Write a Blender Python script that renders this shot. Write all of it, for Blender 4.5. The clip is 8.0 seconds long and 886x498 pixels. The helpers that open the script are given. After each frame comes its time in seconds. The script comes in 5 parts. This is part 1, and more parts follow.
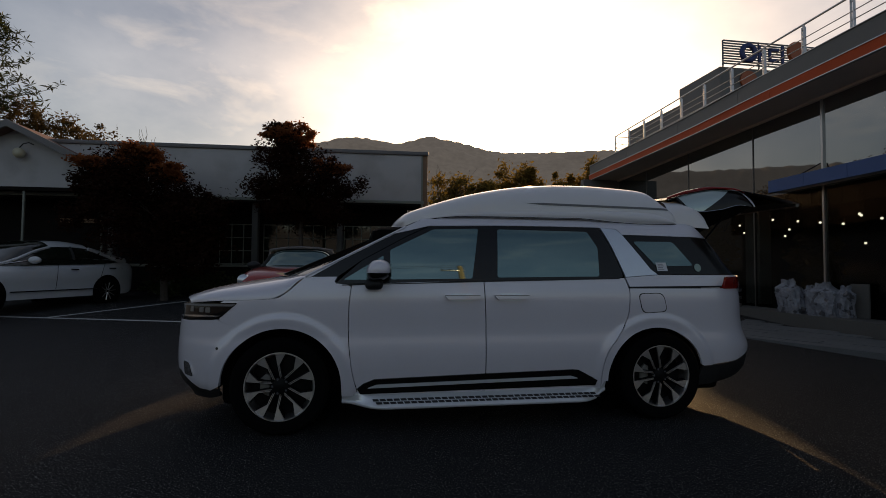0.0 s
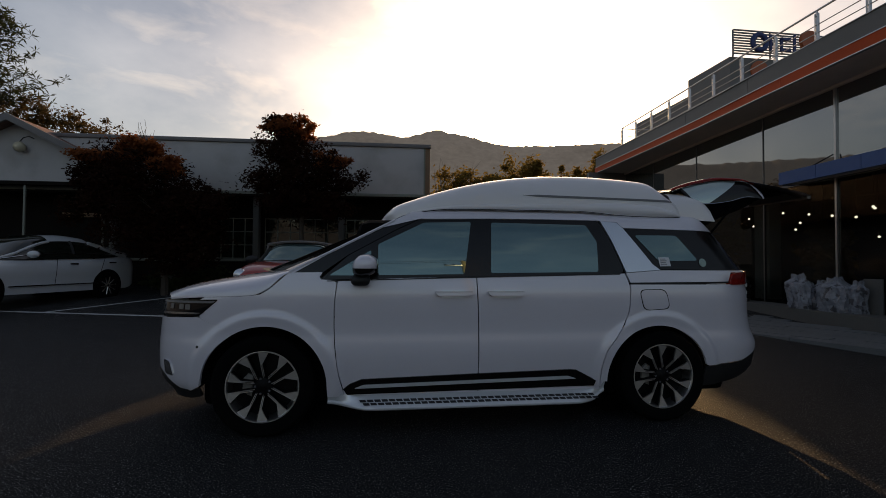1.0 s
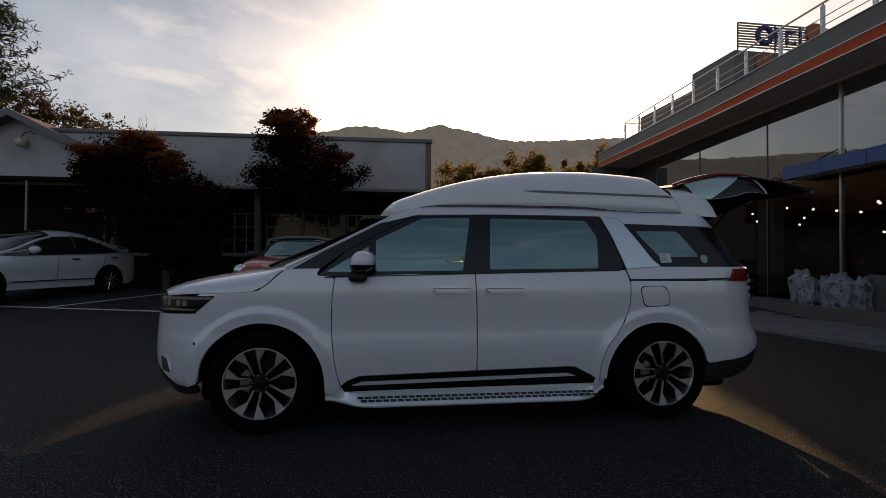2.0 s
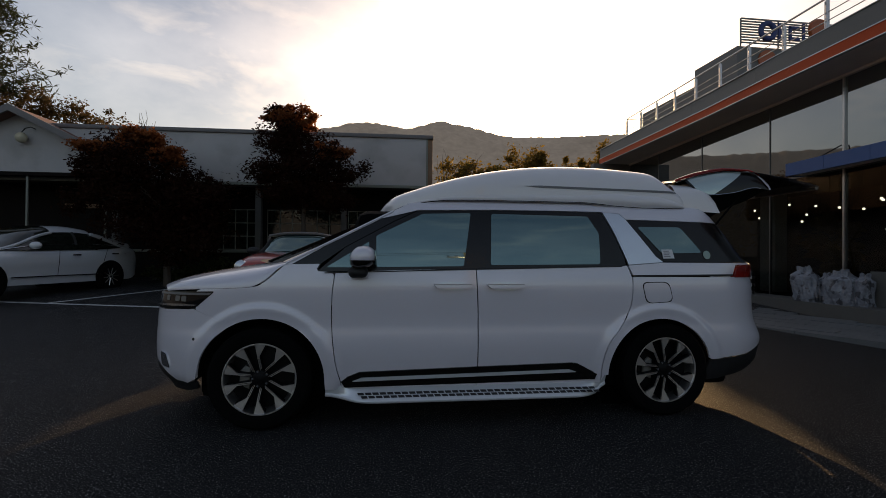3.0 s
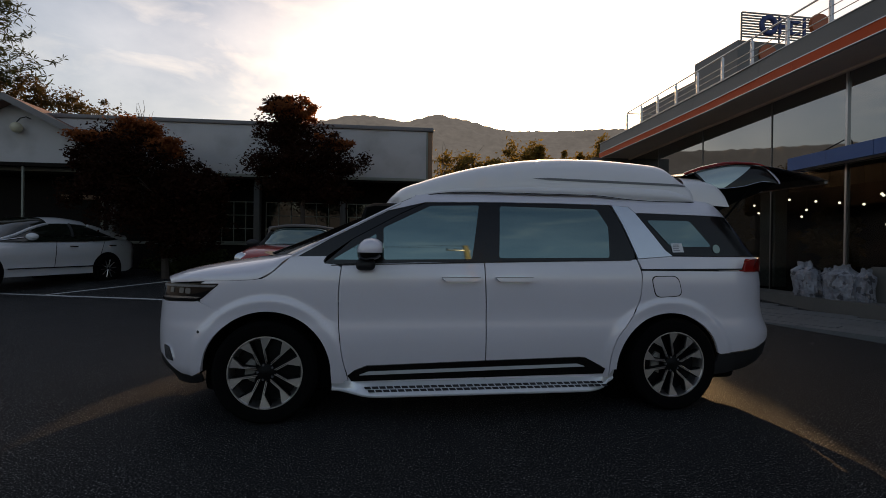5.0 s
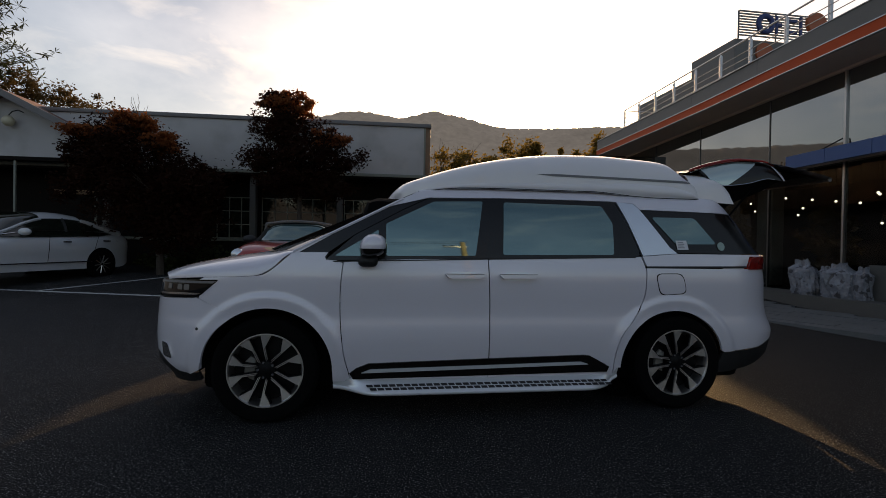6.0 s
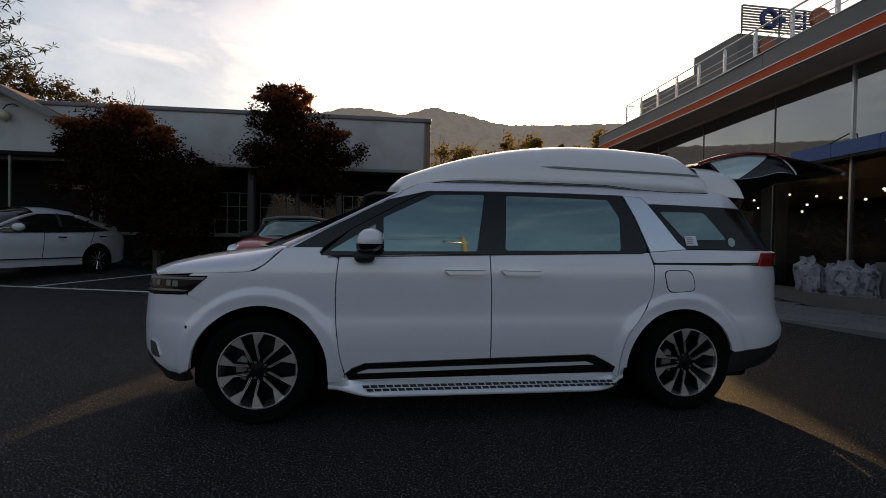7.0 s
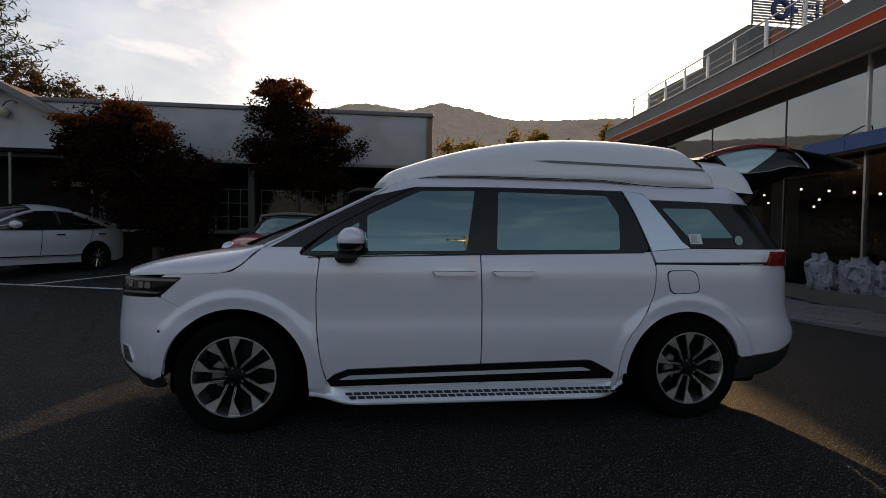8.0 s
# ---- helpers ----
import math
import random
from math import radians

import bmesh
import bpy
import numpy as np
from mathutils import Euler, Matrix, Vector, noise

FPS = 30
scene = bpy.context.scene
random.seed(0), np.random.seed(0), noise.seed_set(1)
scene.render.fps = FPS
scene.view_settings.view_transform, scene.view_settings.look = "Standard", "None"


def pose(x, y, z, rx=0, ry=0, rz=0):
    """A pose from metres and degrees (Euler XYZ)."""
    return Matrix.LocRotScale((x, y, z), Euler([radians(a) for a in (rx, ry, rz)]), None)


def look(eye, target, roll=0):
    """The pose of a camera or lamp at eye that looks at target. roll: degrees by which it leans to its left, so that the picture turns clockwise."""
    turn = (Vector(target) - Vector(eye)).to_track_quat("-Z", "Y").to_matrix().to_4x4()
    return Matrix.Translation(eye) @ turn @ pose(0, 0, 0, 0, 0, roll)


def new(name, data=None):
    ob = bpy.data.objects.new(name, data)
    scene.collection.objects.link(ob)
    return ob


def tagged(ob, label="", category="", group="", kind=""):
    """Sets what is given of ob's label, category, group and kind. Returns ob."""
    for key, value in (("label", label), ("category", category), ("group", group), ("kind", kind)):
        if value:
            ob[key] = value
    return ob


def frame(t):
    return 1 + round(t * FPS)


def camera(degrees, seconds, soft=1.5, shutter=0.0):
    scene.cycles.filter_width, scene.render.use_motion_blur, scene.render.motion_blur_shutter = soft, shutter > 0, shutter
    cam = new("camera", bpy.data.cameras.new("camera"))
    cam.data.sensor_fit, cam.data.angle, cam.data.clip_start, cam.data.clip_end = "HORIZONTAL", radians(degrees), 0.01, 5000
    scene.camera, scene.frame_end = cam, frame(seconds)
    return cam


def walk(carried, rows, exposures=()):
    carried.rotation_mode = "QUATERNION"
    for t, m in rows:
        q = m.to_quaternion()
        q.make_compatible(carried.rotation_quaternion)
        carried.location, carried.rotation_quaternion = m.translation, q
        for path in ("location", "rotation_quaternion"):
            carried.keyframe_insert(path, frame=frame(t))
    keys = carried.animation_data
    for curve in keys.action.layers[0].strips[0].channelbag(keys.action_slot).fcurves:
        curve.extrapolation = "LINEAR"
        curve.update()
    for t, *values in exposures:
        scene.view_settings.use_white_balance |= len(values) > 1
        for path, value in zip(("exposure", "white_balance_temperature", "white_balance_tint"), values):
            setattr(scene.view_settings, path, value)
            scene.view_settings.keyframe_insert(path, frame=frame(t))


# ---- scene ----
cam = camera(85.1, 8.0, soft=0.9)
PATH = [
    (0, (-0.895, -4.721, 1.261), (-0.594, -2.745, 1.339), 0.4),
    (0.5, (-0.838, -4.649, 1.265), (-0.551, -2.67, 1.329), 0.4),
    (1, (-0.747, -4.567, 1.27), (-0.474, -2.587, 1.323), 0.4),
    (1.5, (-0.715, -4.544, 1.281), (-0.449, -2.562, 1.322), 0.4),
    (3, (-0.705, -4.516, 1.272), (-0.447, -2.533, 1.29), 0.5),
    (3.5, (-0.696, -4.487, 1.263), (-0.439, -2.504, 1.273), 0.6),
    (4, (-0.71, -4.468, 1.259), (-0.451, -2.484, 1.262), 0.7),
    (4.5, (-0.748, -4.466, 1.266), (-0.485, -2.483, 1.263), 0.7),
    (6, (-0.832, -4.399, 1.258), (-0.541, -2.421, 1.238), 1.0),
    (6.5, (-0.851, -4.345, 1.262), (-0.556, -2.367, 1.234), 1.0),
    (7, (-0.81, -4.262, 1.247), (-0.519, -2.284, 1.213), 1.1),
    (7.5, (-0.713, -4.171, 1.251), (-0.435, -2.19, 1.209), 1.0),
    (8, (-0.655, -4.094, 1.27), (-0.393, -2.112, 1.218), 1.0),
]
walk(cam, [(t, look(eye, target, roll)) for t, eye, target, roll in PATH],
     [(0, -0.70, 7700, 16), (1, -0.56, 7700, 16), (1.5, -0.47, 7700, 16), (3, -0.31, 7700, 16), (4.5, -0.21, 7700, 16), (6.5, -0.11, 7700, 16), (8, -0.01, 7700, 16)])

# ---- light ----
SUN_AZ, SUN_EL = radians(18.9), radians(14.4)
sun = new("sun", bpy.data.lights.new("sun", "SUN"))
sun.data.energy, sun.data.angle, sun.data.color = 5.0, radians(0.6), (1.0, 0.68, 0.36)
sun.matrix_world = look((0, 0, 30), (-math.sin(SUN_AZ) * math.cos(SUN_EL), -math.cos(SUN_AZ) * math.cos(SUN_EL), 30 - math.sin(SUN_EL)))

world = bpy.data.worlds.new("sky")
scene.world = world
world.use_nodes = True
wn, wl = world.node_tree.nodes, world.node_tree.links
wn.clear()
sky = wn.new("ShaderNodeTexSky")
sky.sky_type, sky.sun_disc = "NISHITA", False
sky.sun_elevation, sky.sun_rotation = SUN_EL, SUN_AZ
sky.air_density, sky.dust_density, sky.ozone_density = 1.0, 2.6, 2.4
geo = wn.new("ShaderNodeTexCoord")
squash = wn.new("ShaderNodeMapping")
squash.inputs["Scale"].default_value = (1.2, 1.6, 2.3)
squash.inputs["Rotation"].default_value = (0, 0.25, 0.4)
cloud = wn.new("ShaderNodeTexNoise")
cloud.inputs["Scale"].default_value, cloud.inputs["Detail"].default_value, cloud.inputs["Roughness"].default_value = 2.6, 8, 0.55
ramp = wn.new("ShaderNodeValToRGB")
ramp.color_ramp.elements[0].position, ramp.color_ramp.elements[1].position = 0.30, 0.78
mix = wn.new("ShaderNodeMix")
mix.data_type = "RGBA"
lit = wn.new("ShaderNodeVectorMath")
lit.operation = "MULTIPLY_ADD"
lit.inputs[1].default_value, lit.inputs[2].default_value = (1.95, 1.72, 1.5), (0.5, 0.46, 0.43)
bg = wn.new("ShaderNodeBackground")
bg.inputs["Strength"].default_value = 0.16
out = wn.new("ShaderNodeOutputWorld")
soften = wn.new("ShaderNodeMath")
soften.operation = "MULTIPLY"
soften.inputs[1].default_value = 0.82
wl.new(geo.outputs["Generated"], squash.inputs["Vector"])
wl.new(squash.outputs["Vector"], cloud.inputs["Vector"])
wl.new(cloud.outputs["Fac"], ramp.inputs["Fac"])
wl.new(ramp.outputs["Color"], soften.inputs[0])
wl.new(soften.outputs["Value"], mix.inputs["Factor"])
wl.new(sky.outputs["Color"], mix.inputs["A"])
wl.new(sky.outputs["Color"], lit.inputs[0])
wl.new(lit.outputs["Vector"], mix.inputs["B"])
wisp_map, wisp, wisp_ramp, wisp_lit, wisp_mix, wisp_soft = wn.new("ShaderNodeMapping"), wn.new("ShaderNodeTexNoise"), wn.new("ShaderNodeValToRGB"), wn.new("ShaderNodeVectorMath"), wn.new("ShaderNodeMix"), wn.new("ShaderNodeMath")
wisp_map.inputs["Scale"].default_value, wisp_map.inputs["Rotation"].default_value = (2.2, 1.6, 6.5), (0.2, -0.5, 0.3)
wisp.inputs["Scale"].default_value, wisp.inputs["Detail"].default_value, wisp.inputs["Roughness"].default_value, wisp.inputs["Distortion"].default_value = 2.4, 9, 0.55, 0.4
wisp_ramp.color_ramp.elements[0].position, wisp_ramp.color_ramp.elements[1].position = 0.53, 0.72
wisp_lit.operation, wisp_mix.data_type, wisp_soft.operation = "MULTIPLY_ADD", "RGBA", "MULTIPLY"
wisp_lit.inputs[1].default_value, wisp_lit.inputs[2].default_value, wisp_soft.inputs[1].default_value = (1.55, 1.38, 1.2), (0.35, 0.28, 0.2), 0.8
wl.new(geo.outputs["Generated"], wisp_map.inputs["Vector"])
wl.new(wisp_map.outputs["Vector"], wisp.inputs["Vector"])
wl.new(wisp.outputs["Fac"], wisp_ramp.inputs["Fac"])
wl.new(wisp_ramp.outputs["Color"], wisp_soft.inputs[0])
wl.new(wisp_soft.outputs["Value"], wisp_mix.inputs["Factor"])
wl.new(mix.outputs["Result"], wisp_lit.inputs[0])
wl.new(mix.outputs["Result"], wisp_mix.inputs["A"])
wl.new(wisp_lit.outputs["Vector"], wisp_mix.inputs["B"])
wl.new(wisp_mix.outputs["Result"], bg.inputs["Color"])
wl.new(bg.outputs["Background"], out.inputs["Surface"])


# ---- materials ----
def mat(name, color, rough=0.5, metal=0.0, coat=0.0, ior=1.5, vary=0.0, scale=4.0, fine=60.0, bump=0.0, island=0.0, spec=0.5, emit=0.0, through_light=0.0):
    m = bpy.data.materials.new(name)
    m.use_nodes = True
    n, l = m.node_tree.nodes, m.node_tree.links
    b = n["Principled BSDF"]
    b.inputs["Base Color"].default_value = (*color, 1)
    b.inputs["Roughness"].default_value, b.inputs["Metallic"].default_value = rough, metal
    b.inputs["Coat Weight"].default_value, b.inputs["Coat Roughness"].default_value = coat, 0.03
    b.inputs["IOR"].default_value, b.inputs["Specular IOR Level"].default_value = ior, spec
    if emit:
        b.inputs["Emission Color"].default_value, b.inputs["Emission Strength"].default_value = (*color, 1), emit
    if vary or bump or island:
        co = n.new("ShaderNodeTexCoord")
        big, small = n.new("ShaderNodeTexNoise"), n.new("ShaderNodeTexNoise")
        for tex, s in ((big, scale), (small, fine)):
            tex.inputs["Scale"].default_value, tex.inputs["Detail"].default_value = s, 5
            l.new(co.outputs["Object"], tex.inputs["Vector"])
        add = n.new("ShaderNodeMath")
        add.operation = "ADD"
        l.new(big.outputs["Fac"], add.inputs[0])
        l.new(small.outputs["Fac"], add.inputs[1])
        amount = add.outputs["Value"]
        if island:
            g = n.new("ShaderNodeNewGeometry")
            ma = n.new("ShaderNodeMath")
            ma.operation = "MULTIPLY_ADD"
            ma.inputs[1].default_value = island
            l.new(g.outputs["Random Per Island"], ma.inputs[0])
            l.new(amount, ma.inputs[2])
            amount = ma.outputs["Value"]
        rng = n.new("ShaderNodeMapRange")
        rng.inputs["From Min"].default_value, rng.inputs["From Max"].default_value = 0.5, 1.5 + island
        rng.inputs["To Min"].default_value, rng.inputs["To Max"].default_value = 1 - vary, 1 + vary
        l.new(amount, rng.inputs["Value"])
        mul = n.new("ShaderNodeVectorMath")
        mul.operation = "SCALE"
        mul.inputs[0].default_value = color
        l.new(rng.outputs["Result"], mul.inputs["Scale"])
        l.new(mul.outputs["Vector"], b.inputs["Base Color"])
        if bump:
            bu = n.new("ShaderNodeBump")
            bu.inputs["Strength"].default_value, bu.inputs["Distance"].default_value = bump, 0.01
            l.new(small.outputs["Fac"], bu.inputs["Height"])
            l.new(bu.outputs["Normal"], b.inputs["Normal"])
    if through_light:
        t = n.new("ShaderNodeBsdfTranslucent")
        t.inputs["Color"].default_value = (*color, 1)
        ms = n.new("ShaderNodeMixShader")
        ms.inputs["Fac"].default_value = through_light
        l.new(b.outputs["BSDF"], ms.inputs[1])
        l.new(t.outputs["BSDF"], ms.inputs[2])
        l.new(ms.outputs["Shader"], n["Material Output"].inputs["Surface"])
    return m


def two_tone(m, other, scale, low, high):
    """Patches of another colour laid over a material's own."""
    n, l = m.node_tree.nodes, m.node_tree.links
    b = n["Principled BSDF"]
    co, tex, rp, mx = n.new("ShaderNodeTexCoord"), n.new("ShaderNodeTexNoise"), n.new("ShaderNodeValToRGB"), n.new("ShaderNodeMix")
    mx.data_type = "RGBA"
    tex.inputs["Scale"].default_value, tex.inputs["Detail"].default_value = scale, 8
    rp.color_ramp.elements[0].position, rp.color_ramp.elements[1].position = low, high
    mx.inputs["B"].default_value = (*other, 1)
    link = b.inputs["Base Color"].links
    if link:
        l.new(link[0].from_socket, mx.inputs["A"])
    else:
        mx.inputs["A"].default_value = b.inputs["Base Color"].default_value
    l.new(co.outputs["Object"], tex.inputs["Vector"])
    l.new(tex.outputs["Fac"], rp.inputs["Fac"])
    l.new(rp.outputs["Color"], mx.inputs["Factor"])
    l.new(mx.outputs["Result"], b.inputs["Base Color"])
    return m


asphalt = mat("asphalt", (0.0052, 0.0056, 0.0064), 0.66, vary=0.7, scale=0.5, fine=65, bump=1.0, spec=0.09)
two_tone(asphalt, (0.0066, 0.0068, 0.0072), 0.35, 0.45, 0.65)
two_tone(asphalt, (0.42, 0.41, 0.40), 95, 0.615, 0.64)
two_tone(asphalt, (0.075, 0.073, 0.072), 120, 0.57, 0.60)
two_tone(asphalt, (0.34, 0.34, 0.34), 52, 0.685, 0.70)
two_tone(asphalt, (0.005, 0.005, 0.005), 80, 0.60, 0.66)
line_paint = two_tone(mat("road_paint", (0.62, 0.62, 0.6), 0.7, vary=0.15, scale=6, fine=120, bump=0.3), (0.16, 0.16, 0.16), 18, 0.55, 0.66)
white_paint = mat("white_pearl_paint", (0.70, 0.675, 0.735), 0.38, metal=0.1, coat=1.0, vary=0.02, scale=3, fine=900)
white_paint.node_tree.nodes["Principled BSDF"].inputs["Coat IOR"].default_value = 1.6
white_paint.node_tree.nodes["Principled BSDF"].inputs["Coat Roughness"].default_value = 0.035
gel_coat = mat("white_gel_coat", (0.80, 0.77, 0.79), 0.28, coat=0.7, vary=0.02, scale=2, fine=500)
pillar_silver = mat("brushed_silver", (0.62, 0.66, 0.72), 0.32, metal=0.75, vary=0.05, scale=8, fine=300)
screen_glass = mat("windscreen_glass", (0.006, 0.007, 0.007), 0.04, ior=1.33)
gloss_black = mat("gloss_black", (0.008, 0.007, 0.0065), 0.18, spec=0.35)
black_plastic = mat("black_plastic", (0.007, 0.007, 0.008), 0.6, vary=0.2, scale=10, fine=400, bump=0.15)
rubber = mat("tyre_rubber", (0.003, 0.003, 0.003), 0.95, vary=0.2, scale=12, fine=200, bump=0.2, spec=0.08)
void_black = mat("black_liner", (0.002, 0.002, 0.002), 0.95, spec=0.1)
tint_glass = mat("tinted_glass", (0.012, 0.032, 0.034), 0.03, ior=2.6, coat=0.0)
tint_glass.node_tree.nodes["Principled BSDF"].inputs["Specular Tint"].default_value = (0.72, 1.0, 0.96, 1)
chrome = mat("chrome", (0.72, 0.73, 0.75), 0.12, metal=1.0)
# Pale silver colour stands in for sky mirrored in the tinted side glass.
sky_sheen_glass = mat("sky_sheen_glass", (0.42, 0.49, 0.48), 0.10, metal=0.7, vary=0.05, scale=3)
satin_alu = mat("machined_aluminium", (0.72, 0.70, 0.69), 0.34, metal=1.0, vary=0.06, scale=20, fine=400)
dark_alloy = mat("dark_alloy", (0.004, 0.004, 0.0045), 0.5, spec=0.12)
step_metal = mat("step_aluminium", (0.74, 0.76, 0.79), 0.26, metal=0.35, coat=0.3, vary=0.05, scale=6, fine=200)
red_lens = mat("red_lens", (0.26, 0.012, 0.010), 0.12, coat=0.8)
lamp_glass = mat("lamp_lens", (0.006, 0.006, 0.007), 0.05, ior=1.45, spec=0.25)
paper = mat("paper", (0.7, 0.7, 0.72), 0.7, vary=0.05)
grey_ink = mat("grey_ink", (0.25, 0.25, 0.27), 0.7)
green_film = mat("green_film", (0.30, 0.40, 0.36), 0.4)
stucco = two_tone(mat("painted_stucco", (0.47, 0.455, 0.45), 0.85, vary=0.08, scale=1.2, fine=90, bump=0.35), (0.33, 0.31, 0.295), 0.9, 0.5, 0.75)
coping_metal = mat("coping_sheet", (0.16, 0.15, 0.15), 0.5, metal=0.3, vary=0.15, scale=2, fine=60)
# Near black for the shade under fascia and porch; also dark mortar.
shade_and_mortar = mat("shade_and_mortar_dark", (0.012, 0.010, 0.009), 0.9, spec=0.1, vary=0.2, scale=2, fine=80, bump=0.3)
timber = mat("warm_timber", (0.22, 0.12, 0.065), 0.6, vary=0.25, scale=3, fine=90, bump=0.3)
terracotta = mat("roof_tile", (0.17, 0.085, 0.06), 0.75, vary=0.2, scale=3, fine=50, bump=0.4)
window_dark = mat("dark_window_glass", (0.012, 0.016, 0.012), 0.05, ior=1.6, vary=0.3, scale=1.0, fine=6)
muntin = mat("pale_window_bar", (0.19, 0.20, 0.165), 0.6, vary=0.1)
clad_grey = mat("grey_composite_panel", (0.155, 0.148, 0.135), 0.5, vary=0.08, scale=1.0, fine=40)
clad_orange = mat("orange_composite_panel", (0.62, 0.085, 0.018), 0.55, vary=0.08, scale=1.0, fine=40, spec=0.2)
soffit_mat = mat("soffit_board", (0.80, 0.70, 0.60), 0.8, vary=0.12, scale=1.2, fine=60)
facade_glass = mat("facade_glass", (0.03, 0.032, 0.030), 0.02, ior=3.0)
mullion_mat = mat("mullion_metal", (0.16, 0.15, 0.145), 0.4, metal=0.5)
blue_canopy = mat("blue_canopy_panel", (0.035, 0.10, 0.28), 0.45, vary=0.1, scale=1.5, fine=40)
steel = mat("stainless_rail", (0.55, 0.53, 0.52), 0.3, metal=0.9, vary=0.06)
sign_bar = mat("sign_slat", (0.20, 0.20, 0.21), 0.5, vary=0.1)
sign_blue = mat("sign_blue", (0.03, 0.05, 0.17), 0.45)
sign_orange = mat("sign_orange", (0.45, 0.11, 0.035), 0.45)
concrete = mat("concrete", (0.10, 0.097, 0.09), 0.85, vary=0.2, scale=2, fine=60, bump=0.4)
slab = mat("pale_slab", (0.125, 0.135, 0.14), 0.8, vary=0.25, scale=2.5, fine=60, bump=0.4)
sack = two_tone(mat("plastic_sack", (0.22, 0.23, 0.26), 0.16, vary=0.4, scale=9, fine=22, bump=0.9), (0.09, 0.09, 0.10), 8, 0.58, 0.61)
# Near black puts the unlit room's shade into its surfaces.
shop_shade = mat("shop_interior_shade", (0.018, 0.016, 0.014), 0.85, spec=0.1, vary=0.3, scale=1.5, fine=20)
bulb = mat("lit_bulb", (1.0, 0.95, 0.85), 0.5, emit=6)
bark = mat("bark", (0.06, 0.045, 0.035), 0.9, vary=0.3, scale=8, fine=60, bump=0.6)
# Maple leaves: shade put into the near-black red, sunlight into bright rust.
leaf_red_shaded = mat("shaded_maple_leaf", (0.030, 0.011, 0.006), 0.7, island=0.8, vary=0.6, scale=1.2, fine=5, through_light=0.35, spec=0.08)
leaf_rust_lit = mat("lit_rust_leaf", (0.26, 0.085, 0.03), 0.65, island=0.8, vary=0.5, scale=1.2, fine=5, through_light=0.55, spec=0.08)
leaf_wood = mat("autumn_wood_leaf", (0.10, 0.065, 0.025), 0.6, island=0.8, vary=0.6, scale=0.5, fine=2, through_light=0.4, spec=0.08)
leaf_yellow = mat("yellow_leaf", (0.21, 0.14, 0.035), 0.6, island=0.8, vary=0.5, scale=1, fine=5, through_light=0.6, spec=0.08)
leaf_green = mat("dark_green_leaf", (0.045, 0.055, 0.022), 0.6, island=0.8, vary=0.5, scale=1, fine=5, through_light=0.3, spec=0.08)
car_silver = mat("white_car_paint", (0.55, 0.57, 0.59), 0.3, coat=1.0)
car_red = mat("red_car_paint", (0.34, 0.03, 0.022), 0.3, coat=1.0)
soft_top = mat("black_soft_top", (0.012, 0.012, 0.012), 0.85, vary=0.2, fine=200, bump=0.3)


def clear_glass():
    """Thin shop window glass: dark-tinted, see-through, with a clear reflection."""
    m = bpy.data.materials.new("shop_window_glass")
    m.use_nodes = True
    n, l = m.node_tree.nodes, m.node_tree.links
    n.remove(n["Principled BSDF"])
    t, g, ms = n.new("ShaderNodeBsdfTransparent"), n.new("ShaderNodeBsdfGlossy"), n.new("ShaderNodeMixShader")
    t.inputs["Color"].default_value = (0.50, 0.52, 0.50, 1)
    g.inputs["Roughness"].default_value = 0.02
    ms.inputs["Fac"].default_value = 0.035
    l.new(t.outputs["BSDF"], ms.inputs[1])
    l.new(g.outputs["BSDF"], ms.inputs[2])
    l.new(ms.outputs["Shader"], n["Material Output"].inputs["Surface"])
    return m


# ---- mesh helpers ----
def finish(bm, name, material, smooth=True, angle=35):
    me = bpy.data.meshes.new(name)
    bm.normal_update()
    bm.to_mesh(me)
    bm.free()
    for m in (material if isinstance(material, (list, tuple)) else [material]):
        me.materials.append(m)
    if smooth:
        me.polygons.foreach_set("use_smooth", [True] * len(me.polygons))
        me.set_sharp_from_angle(angle=radians(angle))
    return me


def part(name, bm, material, parent, label="", smooth=True, m=None):
    """One mesh object under a thing or a part."""
    ob = new(name, finish(bm, name, material, smooth))
    ob.parent = parent
    if m is not None:
        ob.matrix_basis = m
    return tagged(ob, label)


def thing(name, m, label, category, group="", kind=""):
    ob = new(name)
    ob.empty_display_size = 0.2
    ob.matrix_basis = m
    return tagged(ob, label, category, group, kind)


def solid(name, bm, material, label, category="", group="", kind="", m=None, smooth=True):
    ob = new(name, finish(bm, name, material, smooth))
    if m is not None:
        ob.matrix_basis = m
    return tagged(ob, label, category, group, kind)


def box(x0, x1, y0, y1, z0, z1, bevel=0.0, bm=None, seg=2):
    bm = bm or bmesh.new()
    v = bmesh.ops.create_cube(bm, size=1)["verts"]
    for p in v:
        p.co = Vector(((x0 + x1) / 2 + p.co.x * (x1 - x0), (y0 + y1) / 2 + p.co.y * (y1 - y0), (z0 + z1) / 2 + p.co.z * (z1 - z0)))
    if bevel:
        es = list({e for p in v for e in p.link_edges})
        bmesh.ops.bevel(bm, geom=es, offset=bevel, segments=seg, affect="EDGES", profile=0.5)
    return bm


def sweep(fn, nu, nv, bm=None, close_u=False, close_v=False):
    """A grid of faces over fn(s, t), s and t from 0 to 1."""
    bm = bm or bmesh.new()
    rows = [[bm.verts.new(fn(i / nu, j / nv)) for j in range(nv + (not close_v))] for i in range(nu + (not close_u))]
    for i in range(nu):
        for j in range(nv):
            a, b = rows[i], rows[(i + 1) % len(rows)]
            k = (j + 1) % len(a)
            try:
                bm.faces.new((a[j], b[j], b[k], a[k]))
            except ValueError:
                pass
    return bm


